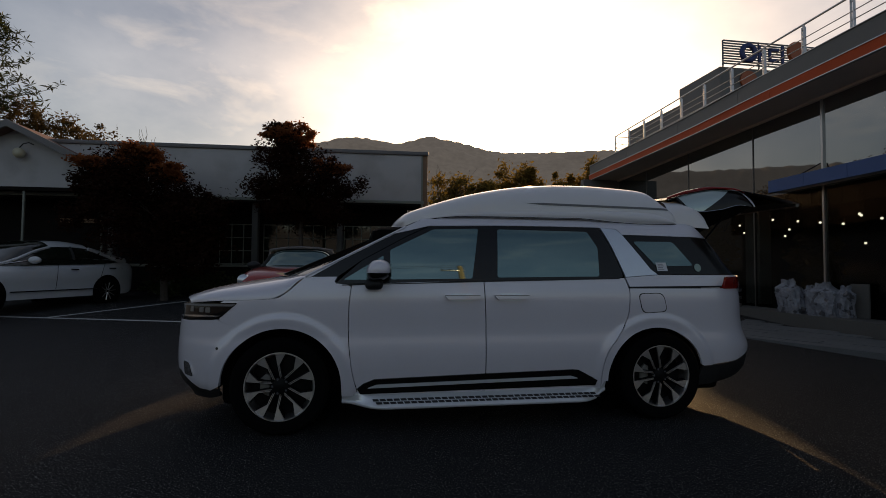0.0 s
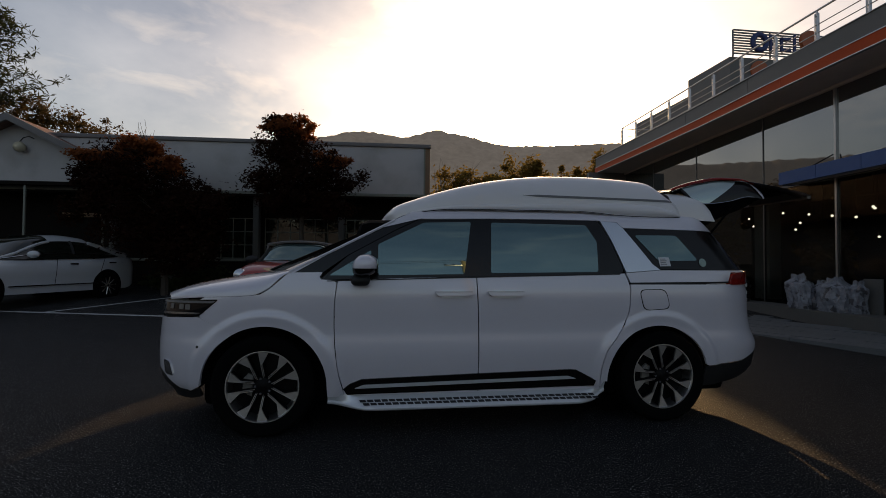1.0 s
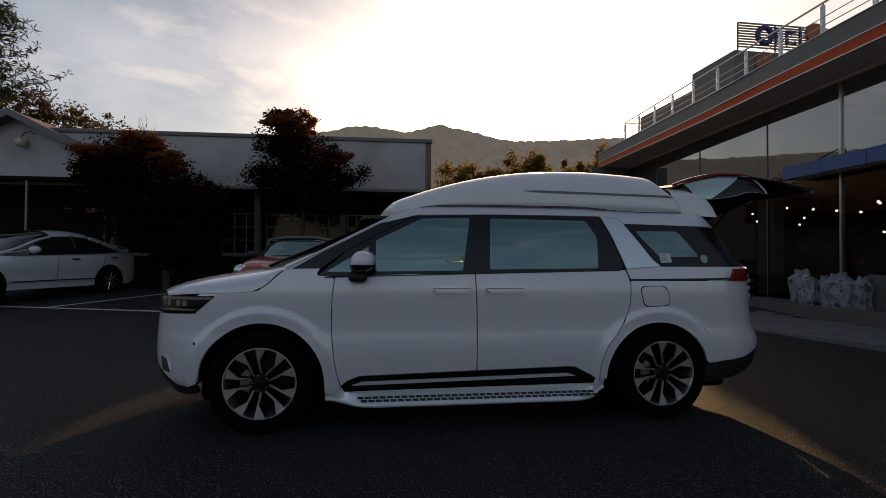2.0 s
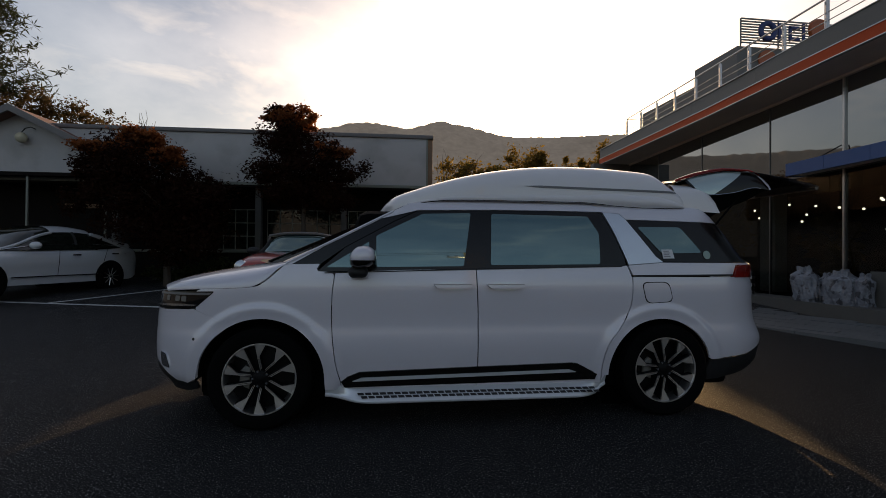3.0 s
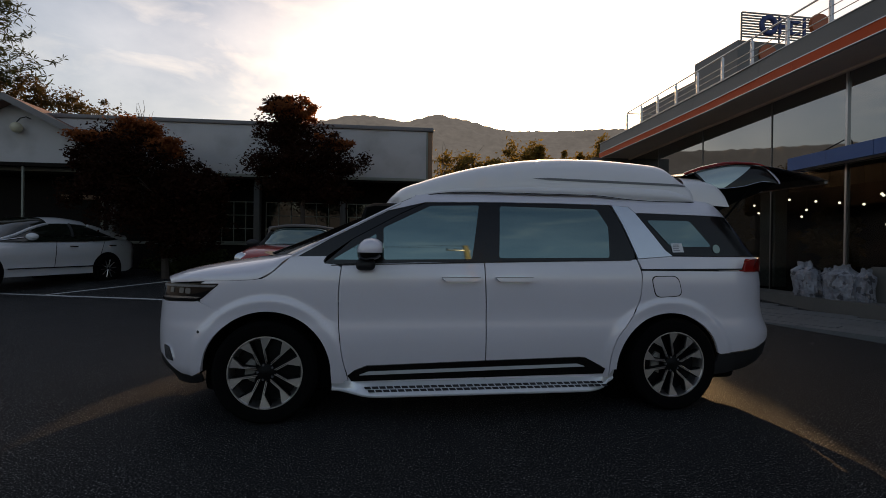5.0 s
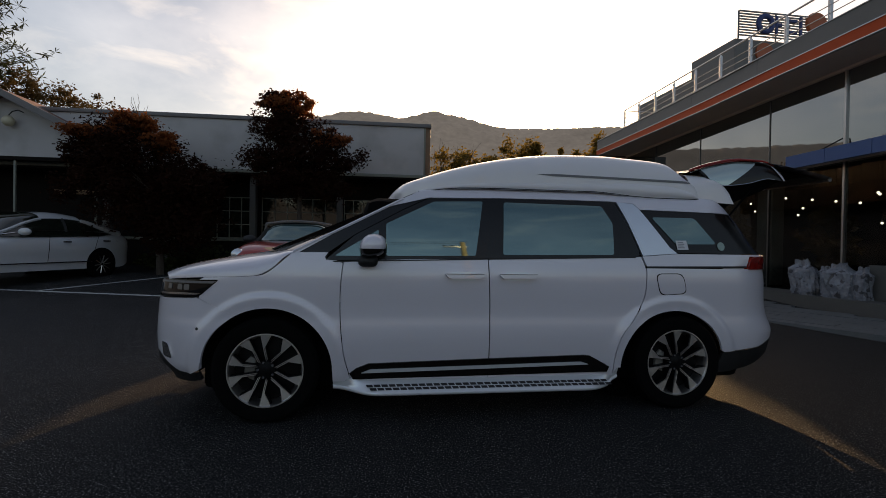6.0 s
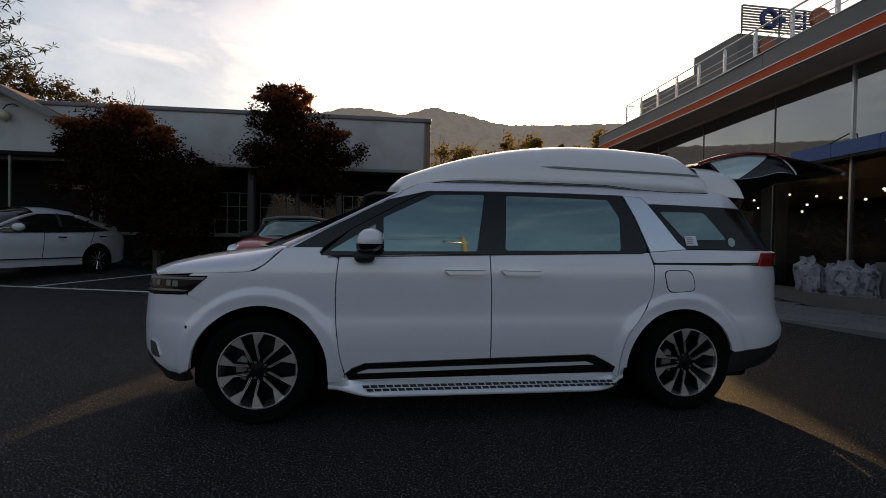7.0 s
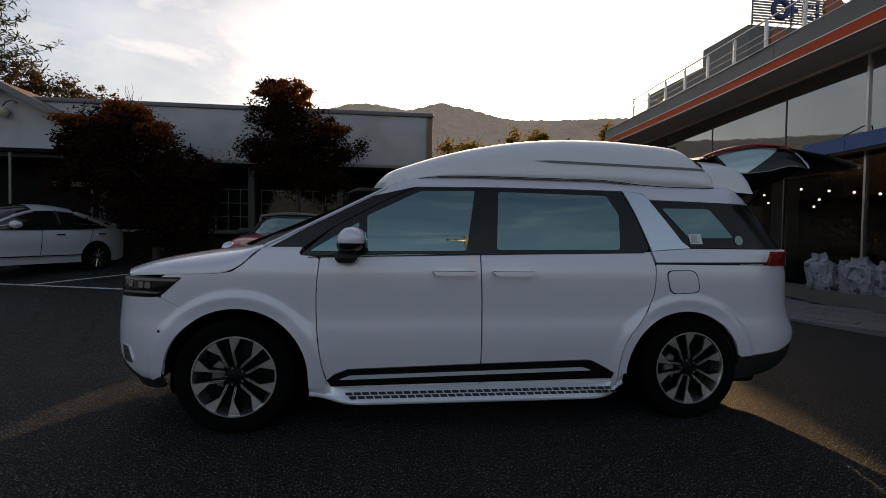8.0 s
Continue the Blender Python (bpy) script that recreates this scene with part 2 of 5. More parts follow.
def lathe(profile, n=40, axis="y", bm=None, centre=(0, 0, 0)):
    """Turns (radius, along) pairs round an axis."""
    bm = bm or bmesh.new()
    rings = []
    for r, d in profile:
        ring = []
        for k in range(n):
            a = 2 * math.pi * k / n
            c, s = r * math.cos(a), r * math.sin(a)
            p = {"y": (c, d, s), "z": (c, s, d), "x": (d, c, s)}[axis]
            ring.append(bm.verts.new(Vector(p) + Vector(centre)))
        rings.append(ring)
    for a, b in zip(rings, rings[1:]):
        for k in range(n):
            bm.faces.new((a[k], a[(k + 1) % n], b[(k + 1) % n], b[k]))
    return bm


def tube(points, radii, n=8, bm=None):
    bm = bm or bmesh.new()
    pts = [Vector(p) for p in points]
    if not isinstance(radii, (list, tuple)):
        radii = [radii] * len(pts)
    rings = []
    for i, p in enumerate(pts):
        d = (pts[min(i + 1, len(pts) - 1)] - pts[max(i - 1, 0)]).normalized()
        side = d.cross(Vector((0.3, 0.2, 1)) if abs(d.z) < 0.9 else Vector((1, 0, 0))).normalized()
        up = side.cross(d)
        rings.append([bm.verts.new(p + radii[i] * (side * math.cos(2 * math.pi * k / n) + up * math.sin(2 * math.pi * k / n))) for k in range(n)])
    for a, b in zip(rings, rings[1:]):
        for k in range(n):
            bm.faces.new((a[k], a[(k + 1) % n], b[(k + 1) % n], b[k]))
    bm.faces.new(rings[0][::-1])
    bm.faces.new(rings[-1])
    return bm


def prism(poly, y0, y1, bm=None, bevel=0.0):
    """A plate with an outline in x and z, between y0 and y1."""
    bm = bm or bmesh.new()
    a = [bm.verts.new((x, y0, z)) for x, z in poly]
    b = [bm.verts.new((x, y1, z)) for x, z in poly]
    k = len(poly)
    fs = [bm.faces.new(a), bm.faces.new(b[::-1])]
    for i in range(k):
        bm.faces.new((a[(i + 1) % k], a[i], b[i], b[(i + 1) % k]))
    bmesh.ops.recalc_face_normals(bm, faces=bm.faces)
    if bevel:
        es = [e for f in fs for e in f.edges]
        bmesh.ops.bevel(bm, geom=es, offset=bevel, segments=2, affect="EDGES", profile=0.5)
    return bm


def curve(pts):
    """A smooth function through (t, value) pairs."""
    ts, vs = [p[0] for p in pts], [p[1] for p in pts]

    def slope(k):
        if k == 0 or k == len(ts) - 1:
            return 0.0
        a, b = (vs[k] - vs[k - 1]) / (ts[k] - ts[k - 1]), (vs[k + 1] - vs[k]) / (ts[k + 1] - ts[k])
        return 0.0 if a * b <= 0 else 2 * a * b / (a + b)

    def f(t):
        if t <= ts[0]:
            return vs[0]
        if t >= ts[-1]:
            return vs[-1]
        i = max(k for k in range(len(ts)) if ts[k] <= t)
        h = ts[i + 1] - ts[i]
        s = (t - ts[i]) / h
        return (vs[i] * (1 + 2 * s) * (1 - s) ** 2 + slope(i) * h * s * (1 - s) ** 2 + vs[i + 1] * s * s * (3 - 2 * s) + slope(i + 1) * h * s * s * (s - 1))
    return f


def ease(a, b, x):
    t = min(1.0, max(0.0, (x - a) / (b - a)))
    return t * t * (3 - 2 * t)


# ---- ground ----
def ground_z(x, y):
    """The lot is level by the van and climbs gently to the buildings, fitted to the camera's view."""
    s = max(0.0, y - 0.3)
    return 0.052 * (s - 0.6 * (1 - math.exp(-s / 0.6))) if y < 11 else ground_z(x, 10.999)


def ground_mesh():
    bm = bmesh.new()
    xs = [-3000, -600, -150, -60, -30] + [-20 + i for i in range(41)] + [30, 60, 150, 600, 3000]
    ys = [-3000, -600, -150, -60, -30, -15] + [-8 + 0.5 * i for i in range(45)] + [18, 30, 60, 150, 600, 3000]
    rows = [[bm.verts.new((x, y, ground_z(x, y))) for y in ys] for x in xs]
    for i in range(len(xs) - 1):
        for j in range(len(ys) - 1):
            bm.faces.new((rows[i][j], rows[i + 1][j], rows[i + 1][j + 1], rows[i][j + 1]))
    return bm


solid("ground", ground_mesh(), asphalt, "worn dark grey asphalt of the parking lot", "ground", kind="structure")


def road_line(a, b, w, label):
    a, b = Vector(a), Vector(b)
    d = (b - a).normalized()
    s = Vector((-d.y, d.x)) * w / 2
    n = max(2, int((b - a).length / 0.4))

    def at(u, v):
        p = a.lerp(b, u) + s * (2 * v - 1)
        return (p.x, p.y, ground_z(p.x, p.y) + 0.005)
    solid("parking_line", sweep(at, n, 1), line_paint, label, "road marking", "parking lines", "structure")


road_line((-12.0, 6.75), (-3.2, 4.75), 0.10, "worn white painted line along the parking bays")
road_line((-7.05, 5.62), (-5.4, 8.2), 0.10, "worn white painted line between two parking bays")


# ---- distance: hills all round ----
crest = curve([(-180, 4), (-110, 4.5), (-70, 4.8), (-48, 6.5), (-38, 10), (-25.3, 10.5), (-15, 12.3), (-4.9, 14.45), (-3.6, 14.85), (-1.7, 14.95), (1, 14.75), (3, 14.5), (4.6, 14.8), (6.6, 15.3),
               (8.3, 15.1), (10.3, 14.75), (12.4, 14.2), (15, 13.6), (18.3, 13.4), (21.5, 13.35), (24.6, 13.35), (27.6, 13.2), (45, 11), (80, 7), (130, 5), (180, 5)])
# Haze before the low sun is put in as the hills' own emission.
hill_mat = mat("haze_glow_hillside", (0.052, 0.049, 0.045), 0.95, vary=0.3, scale=0.012, fine=0.11)
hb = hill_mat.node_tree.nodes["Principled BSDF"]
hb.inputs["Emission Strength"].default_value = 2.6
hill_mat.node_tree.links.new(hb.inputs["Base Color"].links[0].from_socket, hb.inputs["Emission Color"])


def hill_at(s, t):
    az = -180 + 360 * s
    r = 330 + 420 * t
    top = 750 * math.tan(radians(crest(az)))
    rough = 1 + 0.05 * noise.noise((math.cos(radians(az)) * 9, math.sin(radians(az)) * 9, 5 * t))
    tree = 9.0 * abs(noise.noise((r * math.cos(radians(az)) / 16, r * math.sin(radians(az)) / 16, 3))) * ease(0, .2, t) * (0.45 if t > .97 else 1)
    if t > .9 and az < -45:
        q = az * .8
        tree += 26 * max(0, noise.noise((q, 2, 0)) + .2) + 18 * abs(noise.noise((q * 3.1, 7, 0)))
    h = top * (t ** 1.3) * (rough if t < .9 else 1) + tree
    return (r * math.sin(radians(az)), r * math.cos(radians(az)), h + 1)


solid("hills", sweep(hill_at, 1500, 26, close_u=True), hill_mat, "wooded hills with sunlit haze put in as a glow", "hills", kind="structure")


# ---- left building ----
def along(yaw_deg, x, y):
    return pose(x, y, 0, 0, 0, yaw_deg)


left = thing("restaurant_building", along(-1.8, .79, 9.5), "low pale stucco building with a deep flat fascia", "building")
part("fascia", box(-12.0, -.16, 0, .25, 3.23, 4.60, .01), stucco, left, "pale stucco fascia with stains")
part("fascia_edge", box(-12.0, -.10, -.03, .02, 3.15, 3.235, .006), muntin, left, "pale moulding under the fascia")
part("coping", box(-12.0, .02, -.05, .45, 4.60, 4.71, .012), coping_metal, left, "dark sheet metal coping")
part("end_wall", box(-.16, .0, .02, 9.0, 3.0, 4.62, .01), timber, left, "brown end wall lit at its edge")
part("end_trim", box(-.185, -.14, -.02, .03, 2.95, 4.60, .005), muntin, left, "pale corner strip")
part("roof", box(-12.0, -.1, .2, 9.0, 4.45, 4.58), coping_metal, left, "flat dark roof")
part("soffit", box(-12.0, -.2, .0, 1.2, 3.10, 3.15), shade_and_mortar, left, "soffit coloured near black for shade")
part("wall", box(-12.0, -.55, 1.0, 1.25, 0.3, 3.11), shade_and_mortar, left, "front wall coloured near black for the shade under the fascia")
part("side_wall", box(-.8, -.55, 1.25, 9.0, 0.3, 3.11), stucco, left)
# Pale piers take a grey colour for the shade they stand in.
for x0 in (-2.66, -5.08, -7.4, -8.95):
    part("pier", box(x0, x0 + .16, .25, .50, 0.35, 3.105, .01), concrete, left, "pale pier coloured grey for the shade under the fascia")
part("sill_wall", box(-8.9, -.6, .86, 1.0, 0.3, 1.24, .01), shade_and_mortar, left, "wall under the windows, coloured near black for shade")
part("sill", box(-8.9, -.6, .80, 1.0, 1.24, 1.32, .01), muntin, left, "pale window sill")
for k, (a, b) in enumerate(((-2.5, -.9), (-4.9, -2.7), (-7.2, -5.15))):
    w = part("window", box(a, b, .95, .985, 1.32, 2.55), window_dark, left, "dark window with a pale grid of bars", smooth=False)
    n = 6
    for i in range(n + 1):
        x = a + (b - a) * i / n
        part("window_bar", box(x - .012, x + .012, .93, .955, 1.32, 2.55), muntin, w, smooth=False)
    for i in range(4):
        z = 1.34 + 1.19 * i / 3
        part("window_bar", box(a, b, .932, .953, z - .012, z + .012), muntin, w, smooth=False)

porch = thing("gabled_porch", along(-1.8, -10.12, 9.45), "pale gabled porch with a round lamp under the ridge", "porch")
GX = 2.3
part("gable", prism([(-GX, 3.30), (GX, 3.30), (GX, 3.62), (0, 4.86), (-GX, 3.62)], 0, .18), stucco, porch, "pale stucco gable wall", smooth=False)
for s in (-1, 1):
    part("roof_slope", prism([(0, 4.98), (s * (GX + .45), 3.56), (s * (GX + .45), 3.44), (0, 4.84)], -.35, 6.0), [terracotta], porch, "brown tiled roof slope", smooth=False)
    part("barge_board", prism([(0, 5.0), (s * (GX + .47), 3.58), (s * (GX + .47), 3.42), (0, 4.82)], -.41, -.352), coping_metal, porch, "grey barge board", smooth=False)
part("beam", box(-GX, GX, -.02, .20, 3.22, 3.32, .01), shade_and_mortar, porch, "beam over the entrance, coloured near black for shade")
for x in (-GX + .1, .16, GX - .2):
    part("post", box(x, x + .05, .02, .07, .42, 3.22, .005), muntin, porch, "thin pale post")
part("back_wall", box(-GX, GX, 1.5, 1.6, .3, 3.3), shade_and_mortar, porch, "wall inside the porch, coloured near black for shade")
part("glass_screen", box(.3, GX - .3, 1.40, 1.45, .4, 2.5), window_dark, porch, "dark glass screen")
part("rail_board", box(.3, GX - .3, 1.30, 1.40, 2.5, 2.62, .01), timber, porch, "pale timber rail")
bm = bmesh.new()
bmesh.ops.create_uvsphere(bm, u_segments=20, v_segments=12, radius=.135, matrix=Matrix.Translation((.16, -.16, 4.18)))
part("globe", bm, mat("opal_globe", (0.55, 0.50, 0.36), 0.35), porch, "yellowed opal globe lamp")
part("lamp_arm", tube([(.40, .02, 4.44), (.36, -.12, 4.47), (.25, -.16, 4.42), (.16, -.16, 4.31)], .014, 6), black_plastic, porch, "thin dark lamp arm")

# ---- right building ----
FY0, FY1 = -4.4, 13.2
EAVE = curve([(-9.0, 6.42), (-3.0, 6.76), (2.27, 7.08), (3.96, 7.18), (5.7, 7.34), (8.0, 7.48), (11.46, 7.63), (13.2, 7.70)])


def fx(y):
    """The eave's line in plan."""
    return EAVE(y)


def gx(y):
    """The glass front's line in plan."""
    return 7.77 + .078 * y


def skew_box(f0, f1, y0, y1, z0, z1, n=8):
    """A box whose two long faces follow the plan lines f0 and f1."""
    bm = bmesh.new()
    rows = []
    for i in range(n + 1):
        y = y0 + (y1 - y0) * i / n
        rows.append([bm.verts.new(p) for p in ((f0(y), y, z0), (f1(y), y, z0), (f1(y), y, z1), (f0(y), y, z1))])
    for a, b in zip(rows, rows[1:]):
        for k in range(4):
            bm.faces.new((a[k], a[(k + 1) % 4], b[(k + 1) % 4], b[k]))
    bm.faces.new(rows[0][::-1])
    bm.faces.new(rows[-1])
    bmesh.ops.recalc_face_normals(bm, faces=bm.faces)
    return bm


shop = thing("shop_building", pose(0, 0, 0), "modern glass-fronted shop with a grey and orange eave", "building")
for k, (a, b) in enumerate(((-4.4, -1.6), (-1.6, 1.2), (1.2, 4.9), (4.9, 7.3), (7.3, 10.2), (10.2, 13.2))):
    part("eave_panel", skew_box(fx, lambda y: fx(y) + .25, a + .006, b - .006, 4.97, 5.325), clad_grey, shop, "grey composite eave panel", smooth=False)
for a, b in ((-4.4, 3.9), (3.9, 13.2)):
    part("orange_band", skew_box(lambda y: fx(y) - .03, lambda y: fx(y) + .2, a + .004, b - .004, 4.76, 4.955), clad_orange, shop, "orange band along the eave", smooth=False)
part("band_edge", skew_box(lambda y: fx(y) - .05, lambda y: fx(y) + .02, FY0, FY1, 4.745, 4.762), steel, shop, "thin bright edge strip", smooth=False)
part("top_edge", skew_box(lambda y: fx(y) - .02, lambda y: fx(y) + .1, FY0, FY1, 5.325, 5.337), steel, shop, "thin bright top flashing", smooth=False)
part("band_shadow_gap", skew_box(lambda y: fx(y) - .045, lambda y: fx(y) + .02, FY0, FY1, 4.955, 4.97), steel, shop, "thin bright strip above the orange band", smooth=False)
part("soffit", skew_box(lambda y: fx(y) + .02, lambda y: gx(y) + .3, FY0, FY1, 4.74, 4.80), soffit_mat, shop, "brown-grey soffit under the eave", smooth=False)
part("head_beam", skew_box(lambda y: gx(y) - .06, lambda y: gx(y) + .2, FY0, FY1, 4.69, 4.74), soffit_mat, shop, "beam over the glass", smooth=False)
part("roof_deck", skew_box(lambda y: fx(y) + .2, lambda y: 24, FY0, FY1, 5.10, 5.31), concrete, shop, "flat roof", smooth=False)
part("end_wall", skew_box(gx, lambda y: 24, 13.0, 13.2, .3, 5.1), clad_grey, shop, "", smooth=False)
# Added unseen wall; it blocks low sun to bound the lit ground strip.
part("end_fin", skew_box(lambda y: 7.3, lambda y: gx(y), 12.9, 13.15, .3, 4.74), clad_grey, shop, "added grey wall that trims the sun streak on the ground", smooth=False)
part("near_wall", skew_box(gx, lambda y: 24, FY0, FY0 + .2, .2, 5.1), clad_grey, shop, "", smooth=False)
part("back_wall", skew_box(lambda y: 15.0, lambda y: 15.2, FY0, FY1, .2, 5.1), shop_shade, shop, "back wall of the shop, coloured near black for the dim room", smooth=False)
part("shop_floor", skew_box(gx, lambda y: 15, FY0, FY1, .30, .36), shop_shade, shop, "shop floor, coloured near black for the dim room", smooth=False)
part("shop_ceiling", skew_box(lambda y: gx(y) + .2, lambda y: 15, FY0, FY1, 3.55, 3.62), shop_shade, shop, "shop ceiling, coloured near black for the dim room", smooth=False)
MULL = (-4.3, -2.0, -.2, 1.70, 3.59, 5.54, 8.21, 10.7, 12.9)
for k, y in enumerate(MULL):
    wide = .022 if k == 4 else .012
    part("mullion", skew_box(lambda q: gx(q) - (.035 if k == 4 else .015), lambda q: gx(q) + .05, y - wide, y + wide, .34, 4.70), steel if k == 4 else mullion_mat, shop, "slim metal mullion", smooth=False)
for y0, y1 in zip(MULL, MULL[1:]):
    up = part("upper_pane", skew_box(lambda q: gx(q), lambda q: gx(q) + .012, y0 + .015, y1 - .015, 2.98, 4.70), facade_glass, shop, "reflecting upper glass pane", smooth=False)
    low = part("lower_pane", skew_box(lambda q: gx(q), lambda q: gx(q) + .012, y0 + .015, y1 - .015, .36, 2.95), bpy.data.materials["shop_window_glass"] if "shop_window_glass" in bpy.data.materials else clear_glass(), shop, "clear shop window pane", smooth=False)
    low.visible_shadow = False
part("transom", skew_box(lambda q: gx(q) - .02, lambda q: gx(q) + .04, FY0, 5.5, 2.94, 2.99), mullion_mat, shop, "dark transom", smooth=False)
part("plinth", skew_box(lambda q: gx(q) - .03, lambda q: gx(q) + .06, FY0, FY1, .2, .37), concrete, shop, "concrete plinth", smooth=False)

canopy = thing("blue_canopy", pose(0, 0, 0), "blue panelled entrance canopy held by thin rods", "canopy")
CAN = [(4.57 - .93 * (k + 1), 4.57 - .93 * k) for k in range(9)]
for a, b in CAN:
    part("canopy_panel", skew_box(lambda y: 7.42 + .06 * y, lambda y: 7.50 + .06 * y, a + .005, b - .005, 2.94, 3.20), blue_canopy, canopy, "blue front panel", smooth=False)
part("canopy_top", skew_box(lambda y: 7.44 + .06 * y, lambda y: gx(y) - .08, -4.0, 4.57, 3.12, 3.18), blue_canopy, canopy, "canopy roof", smooth=False)
part("canopy_end", box(7.76, 8.06, 4.50, 4.57, 2.94, 3.20), blue_canopy, canopy, "", smooth=False)
part("canopy_soffit", skew_box(lambda y: 7.46 + .06 * y, lambda y: gx(y) - .08, -4.0, 4.5, 2.95, 2.98), soffit_mat, canopy, "", smooth=False)
for y in (3.59, -.2):
    part("tie_rod", tube([(7.50 + .06 * y, y + .25, 3.19), (gx(y) - .07, y, 3.40)], .012, 6), black_plastic, canopy, "thin dark tie rod")

rail = thing("roof_railing", pose(0, 0, 0), "stainless steel railing with thin wires on the flat roof", "railing")


def rx(y):
    """The railing's line in plan, roughly parallel to the front, placed to fit the camera's view."""
    return 8.21 + .0534 * (y - 4.38)


POSTS = [12.95 - 1.105 * k for k in range(16)]
for y in POSTS:
    for d in (-.03, .03):
        part("post", box(rx(y) - .025, rx(y) + .025, y + d - .009, y + d + .009, 5.30, 6.44, .004), steel, rail, "flat steel post", smooth=False)
    part("post_cap", box(rx(y) - .015, rx(y) + .015, y - .02, y + .02, 6.38, 6.49, .004), steel, rail, smooth=False)
part("top_rail", tube([(rx(13.0), 13.0, 6.50), (rx(-4.3), -4.3, 6.50)], .022, 10), steel, rail, "steel handrail")
part("end_rail", tube([(rx(13.0), 13.0, 6.50), (rx(13) + 6, 12.9, 6.50)], .02, 8), steel, rail)
for k in range(5):
    part("wire", tube([(rx(12.95), 12.95, 5.52 + .17 * k), (rx(-4.3), -4.3, 5.52 + .17 * k)], .011, 6), steel, rail, "thin horizontal wire")
    part("wire", tube([(rx(12.95), 12.95, 5.52 + .17 * k), (rx(13) + 6, 12.85, 5.52 + .17 * k)], .010, 6), steel, rail)

tower = thing("rear_block", pose(0, 0, 0), "dark grey block behind the shop roof", "building")
part("block_wall", box(15.75, 24.5, 16.0, 19.1, .3, 11.1, .02), clad_grey, tower, "dark grey clad wall", smooth=False)
part("low_wall", box(15.95, 24.5, 19.1, 24.6, .3, 10.35, .02), clad_grey, tower, "lower dark grey wall", smooth=False)
disc = lathe([(.0001, 0), (.45, 0), (.45, .08)], 28, centre=(17.25, 15.9, 10.5))
part("round_emblem", disc, sign_orange, tower, "dull orange round emblem")
disc = lathe([(.0001, 0), (.4, 0), (.4, .08)], 28, centre=(19.1, 15.9, 10.65))
part("round_emblem", disc, muntin, tower, "pale round emblem")
sign = thing("roof_sign", pose(0, 0, 0), "slatted rooftop sign frame with blue and orange shapes", "sign")
for k in range(10):
    z = 11.22 + 1.12 * k / 9
    part("slat", box(15.85, 24.0, 15.86, 15.92, z - .03, z + .03), sign_bar, sign, "thin grey slat", smooth=False)
for x in (15.85, 17.8, 19.7, 21.6, 23.5):
    part("upright", box(x, x + .06, 15.93, 15.98, 11.08, 12.37), sign_bar, sign, smooth=False)
ring = bmesh.new()
sweep(lambda u, v: (17.15 + (.36 + .13 * math.cos(2 * math.pi * v)) * math.cos(2 * math.pi * u), 15.80 + .10 * math.sin(2 * math.pi * v), 11.78 + (.36 + .12 * math.cos(2 * math.pi * v)) * math.sin(2 * math.pi * u)), 28, 10, bm=ring, close_u=True, close_v=True)
part("blue_shape", ring, sign_blue, sign, "blue ring shape")
for a, b, c, d in ((17.68, 17.80, 11.35, 12.2), (17.80, 18.0, 11.7, 11.86), (18.25, 18.8, 11.95, 12.1), (18.25, 18.38, 11.5, 12.05), (18.25, 18.8, 11.42, 11.56), (18.95, 19.08, 11.35, 12.25)):
    part("blue_shape", box(a, b, 15.76, 15.85, c, d, .02), sign_blue, sign, smooth=False)
part("orange_shape", lathe([(.0001, -.08), (.5, -.08), (.55, 0), (.55, .06)], 28, centre=(19.85, 15.80, 12.0)), sign_orange, sign, "orange disc")


# lit pendant lamps in the shop
def pendant(x, y, z):
    p = thing("pendant_lamp", pose(x, y, z), "small lit pendant lamp in the dark shop", "lamp", "shop pendant lamps")
    bm = bmesh.new()
    bmesh.ops.create_uvsphere(bm, u_segments=10, v_segments=7, radius=.032)
    part("bulb", bm, bulb, p, "glowing white bulb")
    part("cord", tube([(0, 0, .05), (0, 0, 3.55 - z)], .005, 5), black_plastic, p)
    return p


for x, y, z in ((11.0, 8.00, 2.76), (11.0, 7.15, 2.64), (11.0, 6.47, 2.54), (11.0, 5.84, 2.45), (11.0, 7.43, 2.43), (11.0, 7.58, 2.25), (11.0, 6.74, 2.33), (11.0, 5.42, 2.66), (11.0, 5.38, 2.62),
                (12.2, 6.3, 2.0), (12.2, 7.3, 1.9), (12.6, 8.6, 2.35), (11.0, 9.3, 2.7), (11.5, 9.7, 2.5), (11.0, 4.9, 2.5), (11.0, 4.1, 2.6), (11.0, 3.3, 2.6), (12.5, 4.4, 2.4)):
    pendant(x, y, z)


# ---- things before the shop ----
deck = thing("porch_slab", pose(0, 0, 0), "pale flat slab paving with dark slots before the shop", "paving", kind="structure")
rng = random.Random(4)
AX, AY = Vector((.40, -.917)), Vector((.917, .40))
